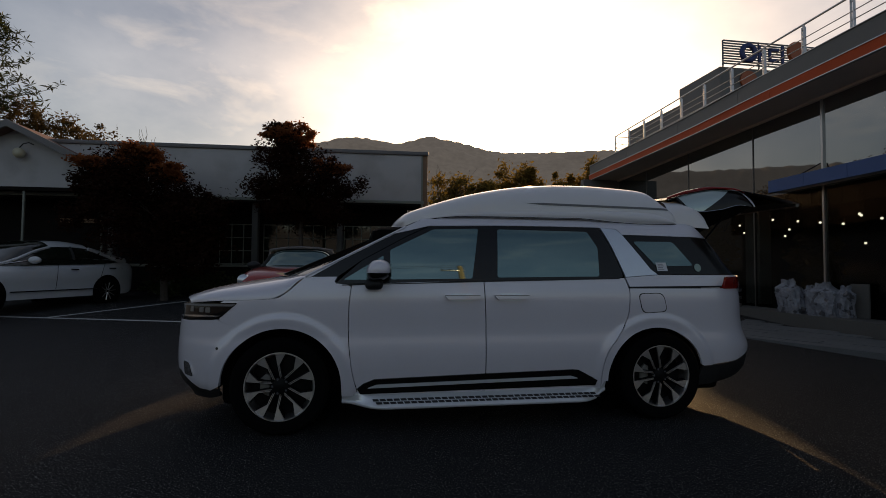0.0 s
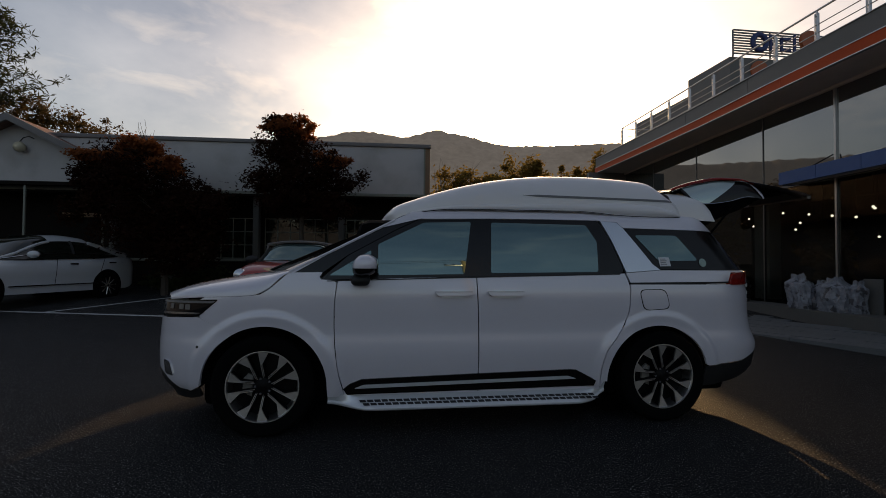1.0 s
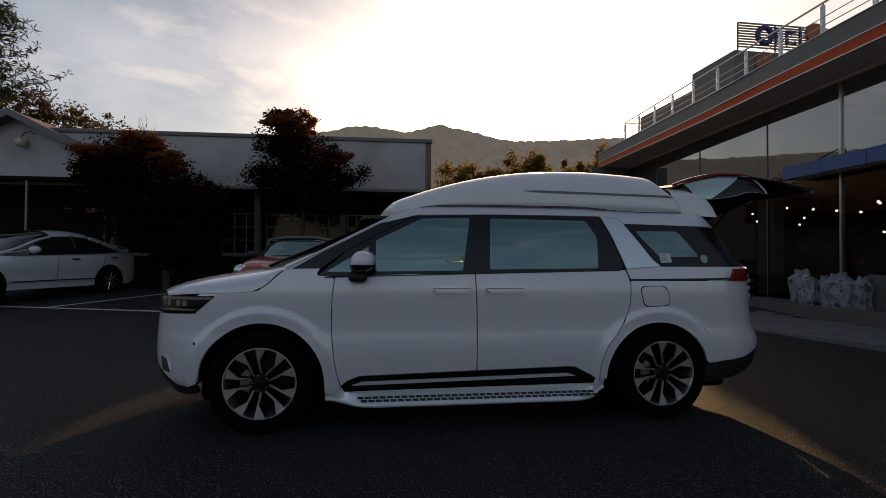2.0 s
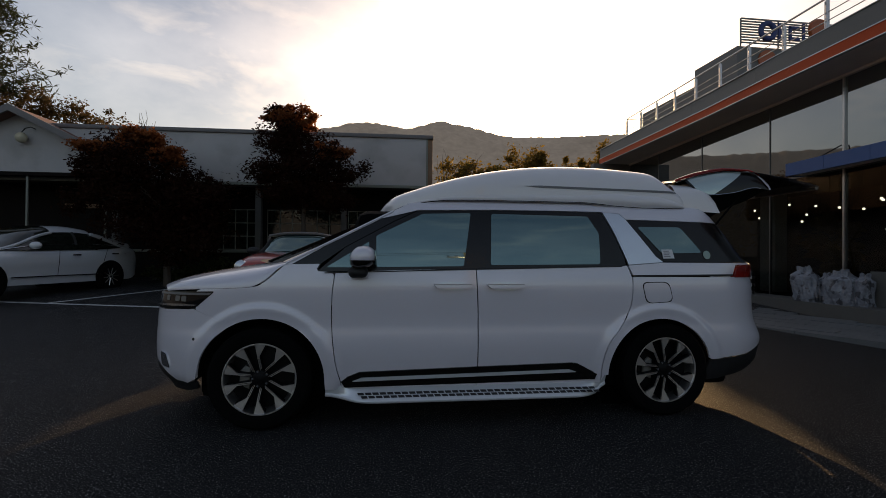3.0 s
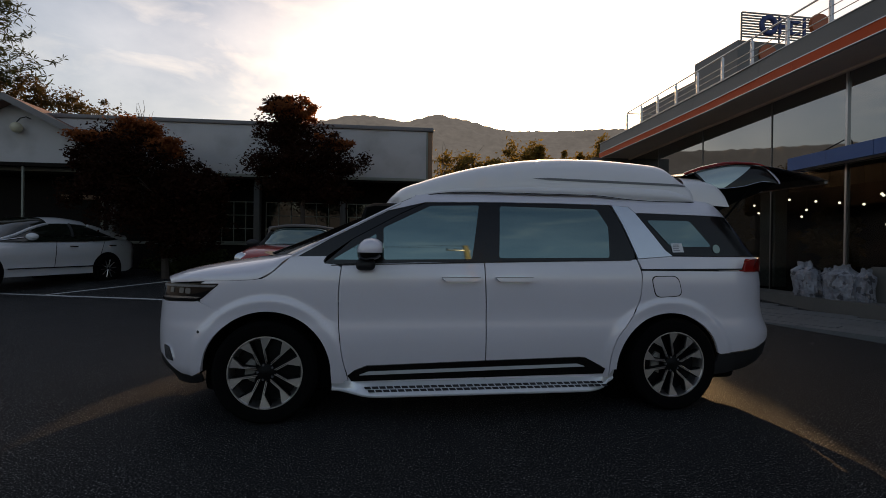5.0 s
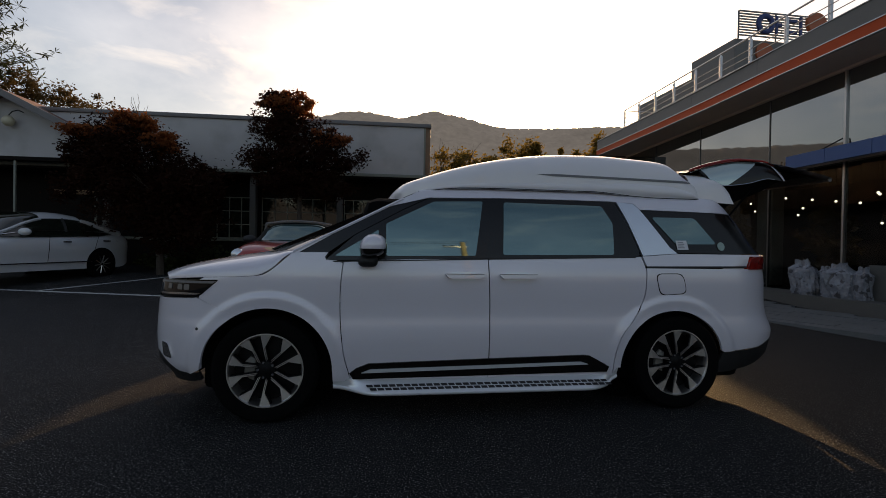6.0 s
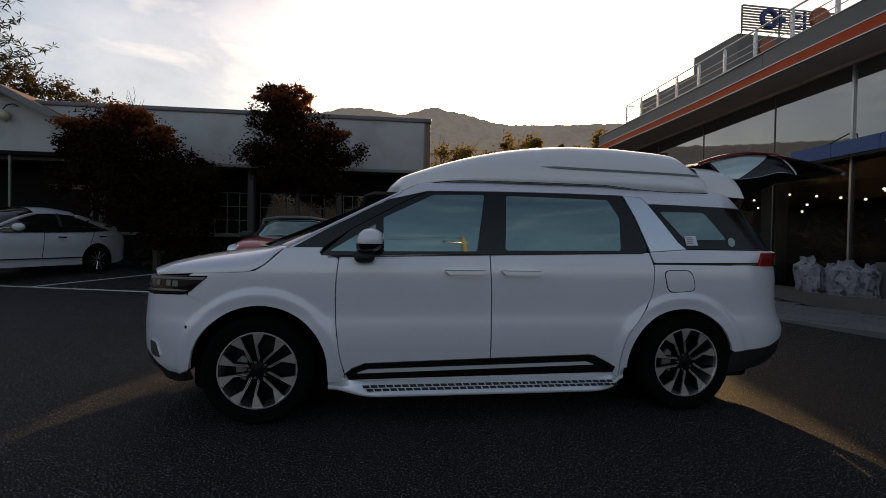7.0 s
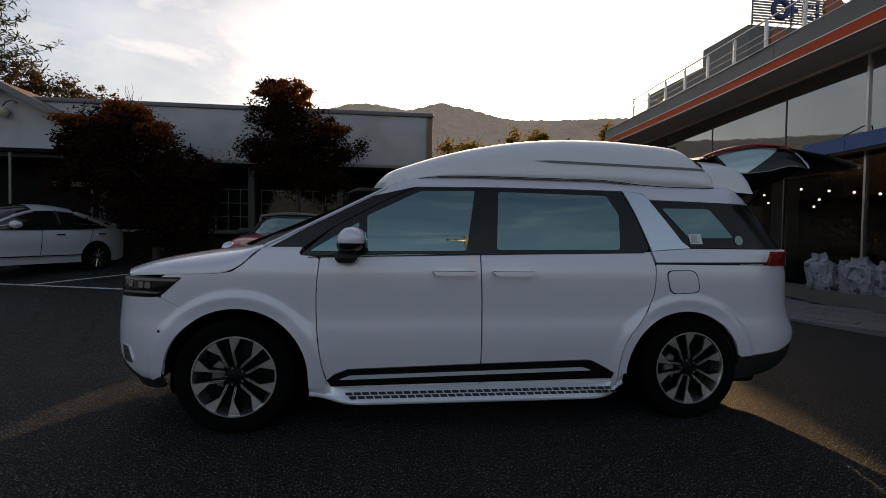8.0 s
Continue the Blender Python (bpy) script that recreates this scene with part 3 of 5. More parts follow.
for r in range(9):
    u = -1.2 - rng.random()
    while u < 5.2:
        ln = rng.uniform(.9, 2.2)
        c = [Vector((5.45, 2.75)) + AX * (u + p) + AY * (.262 * r + q) for p, q in ((0, 0), (ln - .012, 0), (ln - .012, .262 - rng.choice((.008, .035, .065))), (0, .262 - rng.choice((.008, .035))))]
        if all(p.x < gx(p.y) - .25 for p in c) and c[0].y < 5.2:
            bm = bmesh.new()
            h = .075 + rng.uniform(-.004, .004)
            lo = [bm.verts.new((p.x, p.y, ground_z(p.x, p.y) - .02)) for p in c]
            hi = [bm.verts.new((p.x, p.y, .10 + .035 * max(0, AY.dot(p - Vector((5.45, 2.75)))) + h - .06)) for p in c]
            bm.faces.new(hi)
            for k in range(4):
                bm.faces.new((lo[k], lo[(k + 1) % 4], hi[(k + 1) % 4], hi[k]))
            bmesh.ops.recalc_face_normals(bm, faces=bm.faces)
            part("slab", bm, slab, deck, smooth=False)
        u += ln
solid("porch_step", skew_box(lambda y: gx(y) - .62, lambda y: gx(y) + .02, FY0, FY1, .02, .40), concrete, "low concrete step along the shop front", "step", kind="structure")
wall = thing("planter_wall", pose(0, 0, 0), "low brick planter wall before the glass", "wall", kind="structure")
for r in range(6):
    for k in range(9):
        y = 5.6 + .21 * k + (.1 if r % 2 else 0)
        part("brick", box(gx(y) - .42, gx(y) - .32, y, y + .2, .40 + .085 * r, .48 + .085 * r, .006, seg=1), stucco, wall, smooth=False)
part("mortar", skew_box(lambda y: gx(y) - .41, lambda y: gx(y) - .33, 5.6, 7.5, .40, .90), shade_and_mortar, wall, smooth=False)
solid("column", box(9.3, 9.65, 6.62, 7.12, .36, 3.55, .02), stucco, "pale square column inside the shop glass", "column", kind="structure")


def bag(x, y, w, h, seed, label, turn=0.0):
    """A full plastic sack: flat-sided, folded at the corners, bunched into a twist at the top."""
    z0 = .40
    rb = random.Random(seed)
    lean = Vector((rb.uniform(-.05, .05), rb.uniform(-.10, .10)))

    def at(u, v):
        a = 2 * math.pi * u
        c, sn = math.cos(a), math.sin(a)
        neck = ease(.74, .90, v)
        sq = 1 / max(abs(c), abs(sn)) ** .75
        q = Vector((c * 1.3, sn * 1.3, v * 2.0 + seed * 3.7))
        fold = abs(noise.noise(Vector((q.x * 1.7, q.y * 1.7, q.z * 1.1)))) * .55 + abs(noise.noise(Vector((q.x * 4 + q.z, q.y * 4, q.z * 1.6)))) * .30 + abs(noise.noise(q * 7)) * .10
        r = w * sq * (1.02 - .18 * v - .10 * ease(.12, 0, v)) * (1 - .80 * neck * (1 - .5 * abs(sn)))
        r *= 1 + .20 * noise.noise(q * .8) - .55 * (fold - .25)
        px, py = .72 * r * c, r * sn
        k = math.radians(turn)
        top = h * v * (1 + .06 * noise.noise(q * 1.5)) + .05 * neck * noise.noise(Vector((a, seed, 2)))
        return (x + lean.x * v + px * math.cos(k) - py * math.sin(k), y + lean.y * v + px * math.sin(k) + py * math.cos(k), z0 + top)
    return solid("sack", sweep(at, 84, 60, close_u=True), sack, label, "sack", "sacks by the shop")


bag(7.62, 3.93, .25, .66, 1, "full white plastic sack tied at the top", 10)
bag(7.74, 3.60, .17, .56, 2, "crumpled white plastic sack leaning on others", -20)
bag(7.66, 3.26, .24, .62, 3, "bulging shiny white plastic sack with dark print", 15)
bag(7.74, 2.98, .17, .58, 4, "slumped white plastic sack with dark print", -8)
solid("sandwich_board", box(7.86, 7.90, 2.62, 2.95, .40, 1.02, .008), concrete, "pale board leaning by the sacks", "board", smooth=False)


# ---- trees ----
def leaves(clumps, count, size, seed, flat=.6):
    """Many small bent leaves scattered on and in uneven clumps (x, y, z, rx, ry, rz)."""
    rnd = random.Random(seed)
    verts, faces = [], []
    total = sum(c[3] * c[4] + c[4] * c[5] + c[3] * c[5] for c in clumps)
    for c in clumps:
        k = int(count * (c[3] * c[4] + c[4] * c[5] + c[3] * c[5]) / total)
        tufts_in = []
        for _ in range(max(10, k // 130)):
            d = Vector((rnd.gauss(0, 1), rnd.gauss(0, 1), rnd.gauss(0, 1))).normalized()
            r = rnd.random() ** .42 * (1 + .35 * noise.noise(Vector((d.x * 2 + c[0], d.y * 2, d.z * 2 + seed))))
            tufts_in.append((Vector((d.x * r, d.y * r, d.z * r)), rnd.uniform(.10, .26)))
        for _ in range(k):
            q, w = rnd.choice(tufts_in)
            e = q + Vector((rnd.gauss(0, w), rnd.gauss(0, w), rnd.gauss(0, w * .8)))
            p = Vector((c[0] + e.x * c[3], c[1] + e.y * c[4], c[2] + e.z * c[5]))
            s = size * rnd.uniform(.6, 1.4)
            a = Vector((rnd.gauss(0, 1), rnd.gauss(0, 1), rnd.gauss(0, flat))).normalized()
            b = a.cross(Vector((rnd.gauss(0, 1), rnd.gauss(0, 1), rnd.gauss(0, 1)))).normalized()
            n0 = len(verts)
            verts += [p - a * s, p + b * s * .45, p + a * s + Vector((0, 0, -.25 * s)), p - b * s * .45]
            faces.append((n0, n0 + 1, n0 + 2, n0 + 3))
    me = bpy.data.meshes.new("crown")
    me.from_pydata(verts, [], faces)
    return me


def limb(a, b, r0, r1, seed, bm, wob=.06):
    rnd = random.Random(seed)
    a, b = Vector(a), Vector(b)
    pts = [a.lerp(b, k / 5) + (Vector((rnd.uniform(-1, 1), rnd.uniform(-1, 1), rnd.uniform(-.4, .4))) * wob * (b - a).length if 0 < k < 5 else Vector()) for k in range(6)]
    tube(pts, [r0 + (r1 - r0) * k / 5 for k in range(6)], 7, bm)
    return pts


def tree(name, base, clumps, count, size, material, label, seed, trunk_r=.09, tops=()):
    t = thing(name, pose(*base), label, "tree")
    bx, by, bz = base
    bm = bmesh.new()
    fork = Vector((0, 0, min(c[2] - c[5] for c in clumps) - bz + .4))
    limb((0, 0, -.1), fork, trunk_r, trunk_r * .7, seed, bm, .03)
    part("trunk", bm, bark, t, "dark trunk")
    for k, c in enumerate(clumps):
        bm = bmesh.new()
        end = Vector((c[0] - bx, c[1] - by, c[2] - bz + c[5] * .6))
        pts = limb(fork, end, trunk_r * .55, .012, seed + k, bm, .08)
        for j in range(4):
            q = pts[2 + j % 3]
            rnd = random.Random(seed * 7 + k * 5 + j)
            limb(q, q + Vector((rnd.uniform(-1, 1) * c[3], rnd.uniform(-1, 1) * c[4], rnd.uniform(.1, .9) * c[5])), .02, .006, seed + j, bm)
        part("limb", bm, bark, t)
    me = leaves([(c[0] - bx, c[1] - by, c[2] - bz, *c[3:]) for c in clumps], count, size, seed)
    me.materials.append(material)
    cr = new("crown", me)
    cr.parent = t
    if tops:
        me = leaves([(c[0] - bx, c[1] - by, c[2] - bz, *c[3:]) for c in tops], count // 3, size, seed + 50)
        me.materials.append(leaf_rust_lit)
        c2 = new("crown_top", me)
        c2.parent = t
        tagged(c2, "rust-red upper leaves, coloured brighter as if sunlit")
    return t


G8 = ground_z(0, 8.3)
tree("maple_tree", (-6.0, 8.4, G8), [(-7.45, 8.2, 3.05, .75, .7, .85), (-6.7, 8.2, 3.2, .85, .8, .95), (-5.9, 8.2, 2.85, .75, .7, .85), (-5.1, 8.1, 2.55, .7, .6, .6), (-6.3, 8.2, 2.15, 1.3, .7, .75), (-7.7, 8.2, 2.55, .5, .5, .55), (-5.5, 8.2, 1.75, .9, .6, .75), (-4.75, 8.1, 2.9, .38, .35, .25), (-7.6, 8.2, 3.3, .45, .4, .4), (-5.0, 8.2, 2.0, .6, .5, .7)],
     42000, .044, leaf_red_shaded, "red-leaved maple, dense and low, coloured dark for shade, by the building", 11, .10, [(-7.4, 8.1, 3.75, .5, .5, .18), (-6.55, 8.1, 3.95, .5, .5, .3), (-5.9, 8.0, 3.55, .4, .4, .25)])
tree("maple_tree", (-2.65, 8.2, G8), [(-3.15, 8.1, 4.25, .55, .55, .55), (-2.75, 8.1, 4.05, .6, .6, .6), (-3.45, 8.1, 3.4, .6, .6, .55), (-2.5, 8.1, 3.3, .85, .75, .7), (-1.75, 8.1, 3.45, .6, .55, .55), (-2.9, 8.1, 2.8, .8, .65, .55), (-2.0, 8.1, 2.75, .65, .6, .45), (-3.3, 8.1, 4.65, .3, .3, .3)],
     26000, .042, leaf_red_shaded, "red maple by the building, coloured dark for shade with a sunlit rust top", 23, .075, [(-3.2, 8.05, 4.7, .42, .4, .3), (-2.75, 8.0, 4.55, .38, .4, .3), (-1.9, 8.0, 3.85, .4, .4, .2)])
twigs = bmesh.new()
for k in range(9):
    rnd = random.Random(70 + k)
    limb((-6.45 + rnd.uniform(-.06, .06), 8.2, 3.7), (-6.45 + rnd.uniform(-.3, .3), 8.2 + rnd.uniform(-.2, .2), 4.45 + rnd.uniform(-.1, .25)), .010, .003, 80 + k, twigs)
solid("bare_shrub", twigs, bark, "thin bare twigs standing above the maple", "shrub")
twigs = bmesh.new()
for k in range(12):
    rnd = random.Random(170 + k)
    limb((1.35 + .05 * k, 11.5, 3.2), (1.1 + .16 * k + rnd.uniform(-.2, .2), 11.5 + rnd.uniform(-.4, .4), 4.3 + rnd.uniform(-.3, .5)), .012, .003, 180 + k, twigs)
limb((1.4, 11.5, .45), (1.5, 11.5, 3.4), .05, .02, 5, twigs)
solid("bare_tree", twigs, bark, "small bare tree behind the building's end", "tree")


def shrub(x, y, rx, ry, rz, n, material, seed, label):
    z = ground_z(x, y)
    me = leaves([(0, 0, rz * .75, rx, ry, rz), (rx * .5, 0, rz * .6, rx * .6, ry, rz * .7), (-rx * .5, 0, rz * .55, rx * .6, ry, rz * .6)], n, .05, seed)
    me.materials.append(material)
    ob = new("shrub", me)
    ob.matrix_basis = pose(x, y, z)
    tagged(ob, label, "shrub", "shrubs under the windows")


for k, (x, y, h) in enumerate(((9.4, 8.1, 2.3), (9.3, 5.0, 1.9), (10.2, 6.0, 1.7))):
    tree("indoor_plant", (x, y, .36), [(x, y, h, .45, .45, .45), (x + .2, y + .25, h - .4, .4, .4, .4), (x - .15, y - .3, h - .6, .35, .35, .4)], 900, .11, leaf_yellow, "leafy potted plant behind the shop glass", 60 + k, .03)
for k, (x, w) in enumerate(((-6.2, .6), (-5.2, .6), (-4.2, .6), (-3.3, .55), (-1.6, .6), (-.7, .5))):
    shrub(x, 9.35, w, .4, .42 + .06 * (k % 3), 1300, leaf_green, 30 + k, "dark clipped shrub at the foot of the wall")

tree("autumn_tree", (4.6, 27, .5), [(4.4, 27, 6.2, 1.6, 1.5, 1.4), (3.4, 27, 5.0, 1.4, 1.2, 1.4), (6.0, 28, 6.6, 1.5, 1.3, 1.3), (5.2, 27, 3.6, 2.2, 1.5, 1.5), (7.4, 28, 6.1, 1.4, 1.3, 1.5)], 9000, .13, leaf_yellow, "backlit yellow-green tree behind the building", 41, .18)
tree("autumn_tree", (11.0, 34, .5), [(9.6, 34, 7.6, 1.6, 1.4, 1.6), (11.2, 34, 8.4, 1.4, 1.4, 1.9), (12.3, 34, 8.6, 1.0, 1.2, 1.8), (10.6, 34, 5.2, 2.4, 1.6, 1.8)], 8000, .15, leaf_yellow, "backlit yellow autumn tree", 42, .2)
tree("autumn_tree", (15.5, 32, .5), [(14.2, 32, 7.4, 1.0, 1.0, 1.8), (15.4, 32, 7.8, 1.2, 1.2, 1.7), (17.4, 32, 8.6, 1.1, 1.2, 2.1), (15.5, 32, 6.0, 2.4, 1.6, 2.0)], 8000, .15, leaf_yellow, "backlit yellow autumn tree beside the hill", 43, .2)
wood = []
rnd = random.Random(9)
for k in range(60):
    x = -32 + 23 * k / 59 + rnd.uniform(-.5, .5)
    top = 12.4 - 5.0 * ease(-27, -9, x) + rnd.uniform(-.5, .5)
    wood.append((x, 31 + rnd.uniform(-1, 2), top - 1.3, 1.2, 1.2, 1.3))
    wood.append((x, 31 + rnd.uniform(-1, 1), top - 3.6, 1.4, 1.2, 1.6))
me = leaves(wood, 60000, .11, 77)
me.materials.append(leaf_wood)
tagged(new("autumn_wood", me), "brown and rust autumn trees on the slope behind", "trees", kind="stuff")

pine = thing("tall_tree", pose(-26.5, 29, .5), "tall sparse tree with tufted branch ends", "tree")
bm = bmesh.new()
limb((0, 0, -.2), (-.5, 0, 17.5), .30, .06, 91, bm, .02)
part("trunk", bm, bark, pine, "slim dark trunk")
bm = bmesh.new()
tufts = []
rnd = random.Random(93)
for k in range(70):
    h = rnd.uniform(9.5, 18.5)
    reach = (5.2 - (h - 9.5) * .42) * rnd.uniform(.45, 1)
    a = rnd.uniform(-.9, .9)
    e = Vector((reach * math.cos(a) * (1 if rnd.random() < .8 else -1), reach * math.sin(a), h + reach * rnd.uniform(.1, .45)))
    pts = limb((-.3, 0, h - .4), e, .05, .012, 100 + k, bm, .05)
    for q in pts[3:]:
        tufts.append((q.x, q.y, q.z + .12, .22, .22, .2))
        for j in range(2):
            o = q + Vector((rnd.uniform(-.6, .6), rnd.uniform(-.5, .5), rnd.uniform(-.1, .5)))
            limb(q, o, .014, .008, 300 + k, bm)
            tufts.append((o.x, o.y, o.z + .08, .2, .2, .2))
part("limb", bm, bark, pine, "many thin branches")
verts, faces = [], []
for q in tufts:
    for k in range(8):
        d = Vector((rnd.gauss(0, 1), rnd.gauss(0, 1), rnd.gauss(.35, .7))).normalized()
        b = d.cross(Vector((rnd.gauss(0, 1), rnd.gauss(0, 1), rnd.gauss(0, 1)))).normalized()
        ln, p = rnd.uniform(.28, .62), Vector(q[:3])
        n0 = len(verts)
        verts += [p, p + d * ln * .55 + b * .045, p + d * ln + Vector((0, 0, -.06)), p + d * ln * .55 - b * .045]
        faces.append((n0, n0 + 1, n0 + 2, n0 + 3))
me = bpy.data.meshes.new("crown")
me.from_pydata(verts, [], faces)
me.materials.append(leaf_green)
cr = new("crown", me)
cr.parent = pine
tagged(cr, "whorls of narrow leaves at the branch ends")

# ---- the van ----
nose_x = curve([(.25, -2.33), (.40, -2.42), (.55, -2.425), (.75, -2.42), (.92, -2.395), (1.02, -2.36), (1.2, -2.27)])
tail_x = curve([(.25, 2.47), (.40, 2.60), (.58, 2.62), (.70, 2.58), (.85, 2.55), (1.12, 2.53), (1.23, 2.36), (1.45, 2.21), (1.58, 2.12), (1.7, 2.05)])
corner_r = curve([(.25, .55), (1.12, .55), (1.22, .26), (1.7, .26)])
half_w = curve([(.2, .90), (.30, .940), (.42, .962), (.52, .976), (.60, .981), (.66, .980), (.74, .973), (.80, .974), (.90, .979), (.99, .981), (1.06, .976), (1.13, .965), (1.18, .956),
                (1.30, .93), (1.45, .89), (1.58, .848), (1.64, .82), (1.70, .76)])
AF, BF = .62, .55
ARCHES = ((-1.535, .36, .44, .44), (1.49, .355, .43, .42))


def width(u, z):
    w = half_w(z) - .035 * ease(-1.3, -2.3, u) - .02 * ease(1.6, 2.5, u)
    for cx, cz, rx, rz in ARCHES:
        d = math.hypot(u - cx, (z - cz) * rx / rz)
        w += (.016 * ease(.555, .515, d) - .005 * ease(.505, .45, d)) * ease(1.02, .9, z)
    return w


def body(u, z):
    """A point of the van's flank; u runs along the side and on round the corners to the middle of the nose and the tail."""
    xf, xr, w = nose_x(z), tail_x(z), width(u, z)
    if u < xf + AF:
        arc = math.pi / 2 * math.sqrt((AF * AF + BF * BF) / 2)
        d = xf + AF - u
        if d < arc:
            a = d / arc * math.pi / 2
            return Vector((xf + AF - AF * math.sin(a), -(w - BF) - BF * math.cos(a), z))
        return Vector((xf, min(0, -(w - BF) + (d - arc)), z))
    AR = corner_r(z)
    BR = AR * .7 + .07 * ease(1.2, 1.1, z)
    if u > xr - AR:
        arc = math.pi / 2 * math.sqrt((AR * AR + BR * BR) / 2)
        d = u - (xr - AR)
        if d < arc:
            a = d / arc * math.pi / 2
            return Vector((xr - AR + AR * math.sin(a), -(w - BR) - BR * math.cos(a), z))
        return Vector((xr, min(0, -(w - BR) + (d - arc)), z))
    return Vector((u, -w, z))


def body_normal(u, z):
    e = .004
    n = (body(u + e, z) - body(u - e, z)).cross(body(u, z + e) - body(u, z - e))
    return n.normalized()


def panel_mesh(name, poly, material, depth=.02, off=0.0, step=.05, side=1):
    """A panel of the flank with its own outline in (u, z), folded edges, and the flank's own curvature."""
    us, zs = [p[0] for p in poly], [p[1] for p in poly]
    bm = bmesh.new()
    known, flat = {}, []

    def vert(u, z):
        key = (round(u, 4), round(z, 4))
        if key not in known:
            known[key] = bm.verts.new((u, 0, z))
            flat.append((u, z))
        return known[key]

    def clip(pts, axis, bound, sign):
        res = []
        for i, q in enumerate(pts):
            p = pts[i - 1]
            dp, dq = sign * (p[axis] - bound), sign * (q[axis] - bound)
            if (dp < 0) != (dq < 0):
                t = dp / (dp - dq)
                res.append((p[0] + (q[0] - p[0]) * t, p[1] + (q[1] - p[1]) * t))
            if dq >= 0:
                res.append(q)
        return res
    for i in range(math.floor(min(us) / step), math.floor(max(us) / step) + 1):
        strip = clip(clip(poly, 0, i * step, 1), 0, (i + 1) * step, -1)
        if len(strip) < 3:
            continue
        for j in range(math.floor(min(zs) / step), math.floor(max(zs) / step) + 1):
            cell = clip(clip(strip, 1, j * step, 1), 1, (j + 1) * step, -1)
            ring = []
            for p in cell:
                w = vert(*p)
                if not ring or (w is not ring[-1] and w is not ring[0]):
                    ring.append(w)
            if len(set(ring)) >= 3 and len(set(ring)) == len(ring):
                try:
                    bm.faces.new(ring)
                except ValueError:
                    pass
    bm.verts.index_update()
    bm.verts.ensure_lookup_table()
    normals = [body_normal(u, z) for u, z in flat]
    rim = [e for e in bm.edges if len(e.link_faces) == 1]
    front = list(bm.faces)
    inner = {}
    for e in rim:
        for v in e.verts:
            if v.index not in inner:
                u, z = flat[v.index]
                inner[v.index] = body(u, z) + normals[v.index] * (off - depth)
    for v in list(bm.verts):
        u, z = flat[v.index]
        v.co = body(u, z) + normals[v.index] * off
    back = {k: bm.verts.new(p) for k, p in inner.items()}
    for f in front:
        f.normal_update()
        if f.normal.dot(normals[f.verts[0].index]) < 0:
            f.normal_flip()
    for e in rim:
        a, b = e.verts
        for lp in e.link_loops:
            a, b = lp.vert, lp.link_loop_next.vert
        bm.faces.new((b, a, back[a.index], back[b.index]))
        e.smooth = False
    front_n = len(front)
    counts = len(normals)
    if side < 0:
        for v in bm.verts:
            v.co.y = -v.co.y
        bmesh.ops.reverse_faces(bm, faces=bm.faces)
        normals = [Vector((n.x, -n.y, n.z)) for n in normals]
    me = bpy.data.meshes.new(name)
    bm.faces.index_update()
    bm.verts.index_update()
    bm.to_mesh(me)
    bm.free()
    me.materials.append(material)
    me.polygons.foreach_set("use_smooth", [True] * len(me.polygons))
    return me


def panel(name, poly, material, parent, label="", depth=.02, off=0.0, step=.05, both=True):
    made = None
    for side in ((1, -1) if both else (1,)):
        ob = new(name, panel_mesh(name, poly, material, depth, off, step, side))
        ob.parent = parent
        tagged(ob, label)
        made = made or ob
    return made


def bend(pts, n=6):
    """A smooth line through the given corners."""
    res = []
    for i in range(len(pts) - 1):
        p0, p1, p2, p3 = pts[max(i - 1, 0)], pts[i], pts[i + 1], pts[min(i + 2, len(pts) - 1)]
        for k in range(n):
            t = k / n
            res.append(tuple(0.5 * (2 * p1[a] + (p2[a] - p0[a]) * t + (2 * p0[a] - 5 * p1[a] + 4 * p2[a] - p3[a]) * t * t
                                    + (3 * p1[a] - p0[a] - 3 * p2[a] + p3[a]) * t ** 3) for a in (0, 1)))
    return res + [tuple(pts[-1])]


def rounded(poly, r, n=4):
    """The outline with its corners rounded."""
    res = []
    k = len(poly)
    for i in range(k):
        p, a, b = Vector(poly[i]), Vector(poly[i - 1]), Vector(poly[(i + 1) % k])
        d = min(r, (a - p).length * .45, (b - p).length * .45)
        s, e = p + (a - p).normalized() * d, p + (b - p).normalized() * d
        for j in range(n + 1):
            t = j / n
            res.append(tuple((1 - t) ** 2 * s + 2 * t * (1 - t) * p + t * t * e))
    return res


def arch(i, a0, a1, grow=0.0, n=28):
    cx, cz, rx, rz = ARCHES[i]
    return [(cx + (rx + grow) * math.cos(radians(a0 + (a1 - a0) * k / n)), cz + (rz + grow) * math.sin(radians(a0 + (a1 - a0) * k / n))) for k in range(n + 1)]


van = thing("camper_van", pose(0, 0, 0), "white high-roof camper van with its tailgate open", "van")

# fender and bumper
DOOR_FRONT = bend([(-1.030, 1.128), (-1.047, .96), (-1.049, .78), (-1.039, .62), (-1.016, .457), (-.987, .345), (-.975, .28)])
BONNET_CUT = bend([(-2.275, .985), (-1.95, 1.005), (-1.62, 1.020), (-1.52, 1.055), (-1.40, 1.16), (-1.37, 1.185)])
panel("fender", [(-1.98, .99)] + [p for p in BONNET_CUT if p[0] > -1.97] + [(-1.135, 1.188), (-1.155, 1.155), (-1.145, 1.136), (-1.06, 1.13)] + DOOR_FRONT[1:] + [(-1.09, .28)] + arch(0, 0, 118) + [(-1.98, .86)], white_paint, van, "white painted front fender", step=.02)
FRONT_END = -2.465 + .62 - .62 * 1.48 - .42
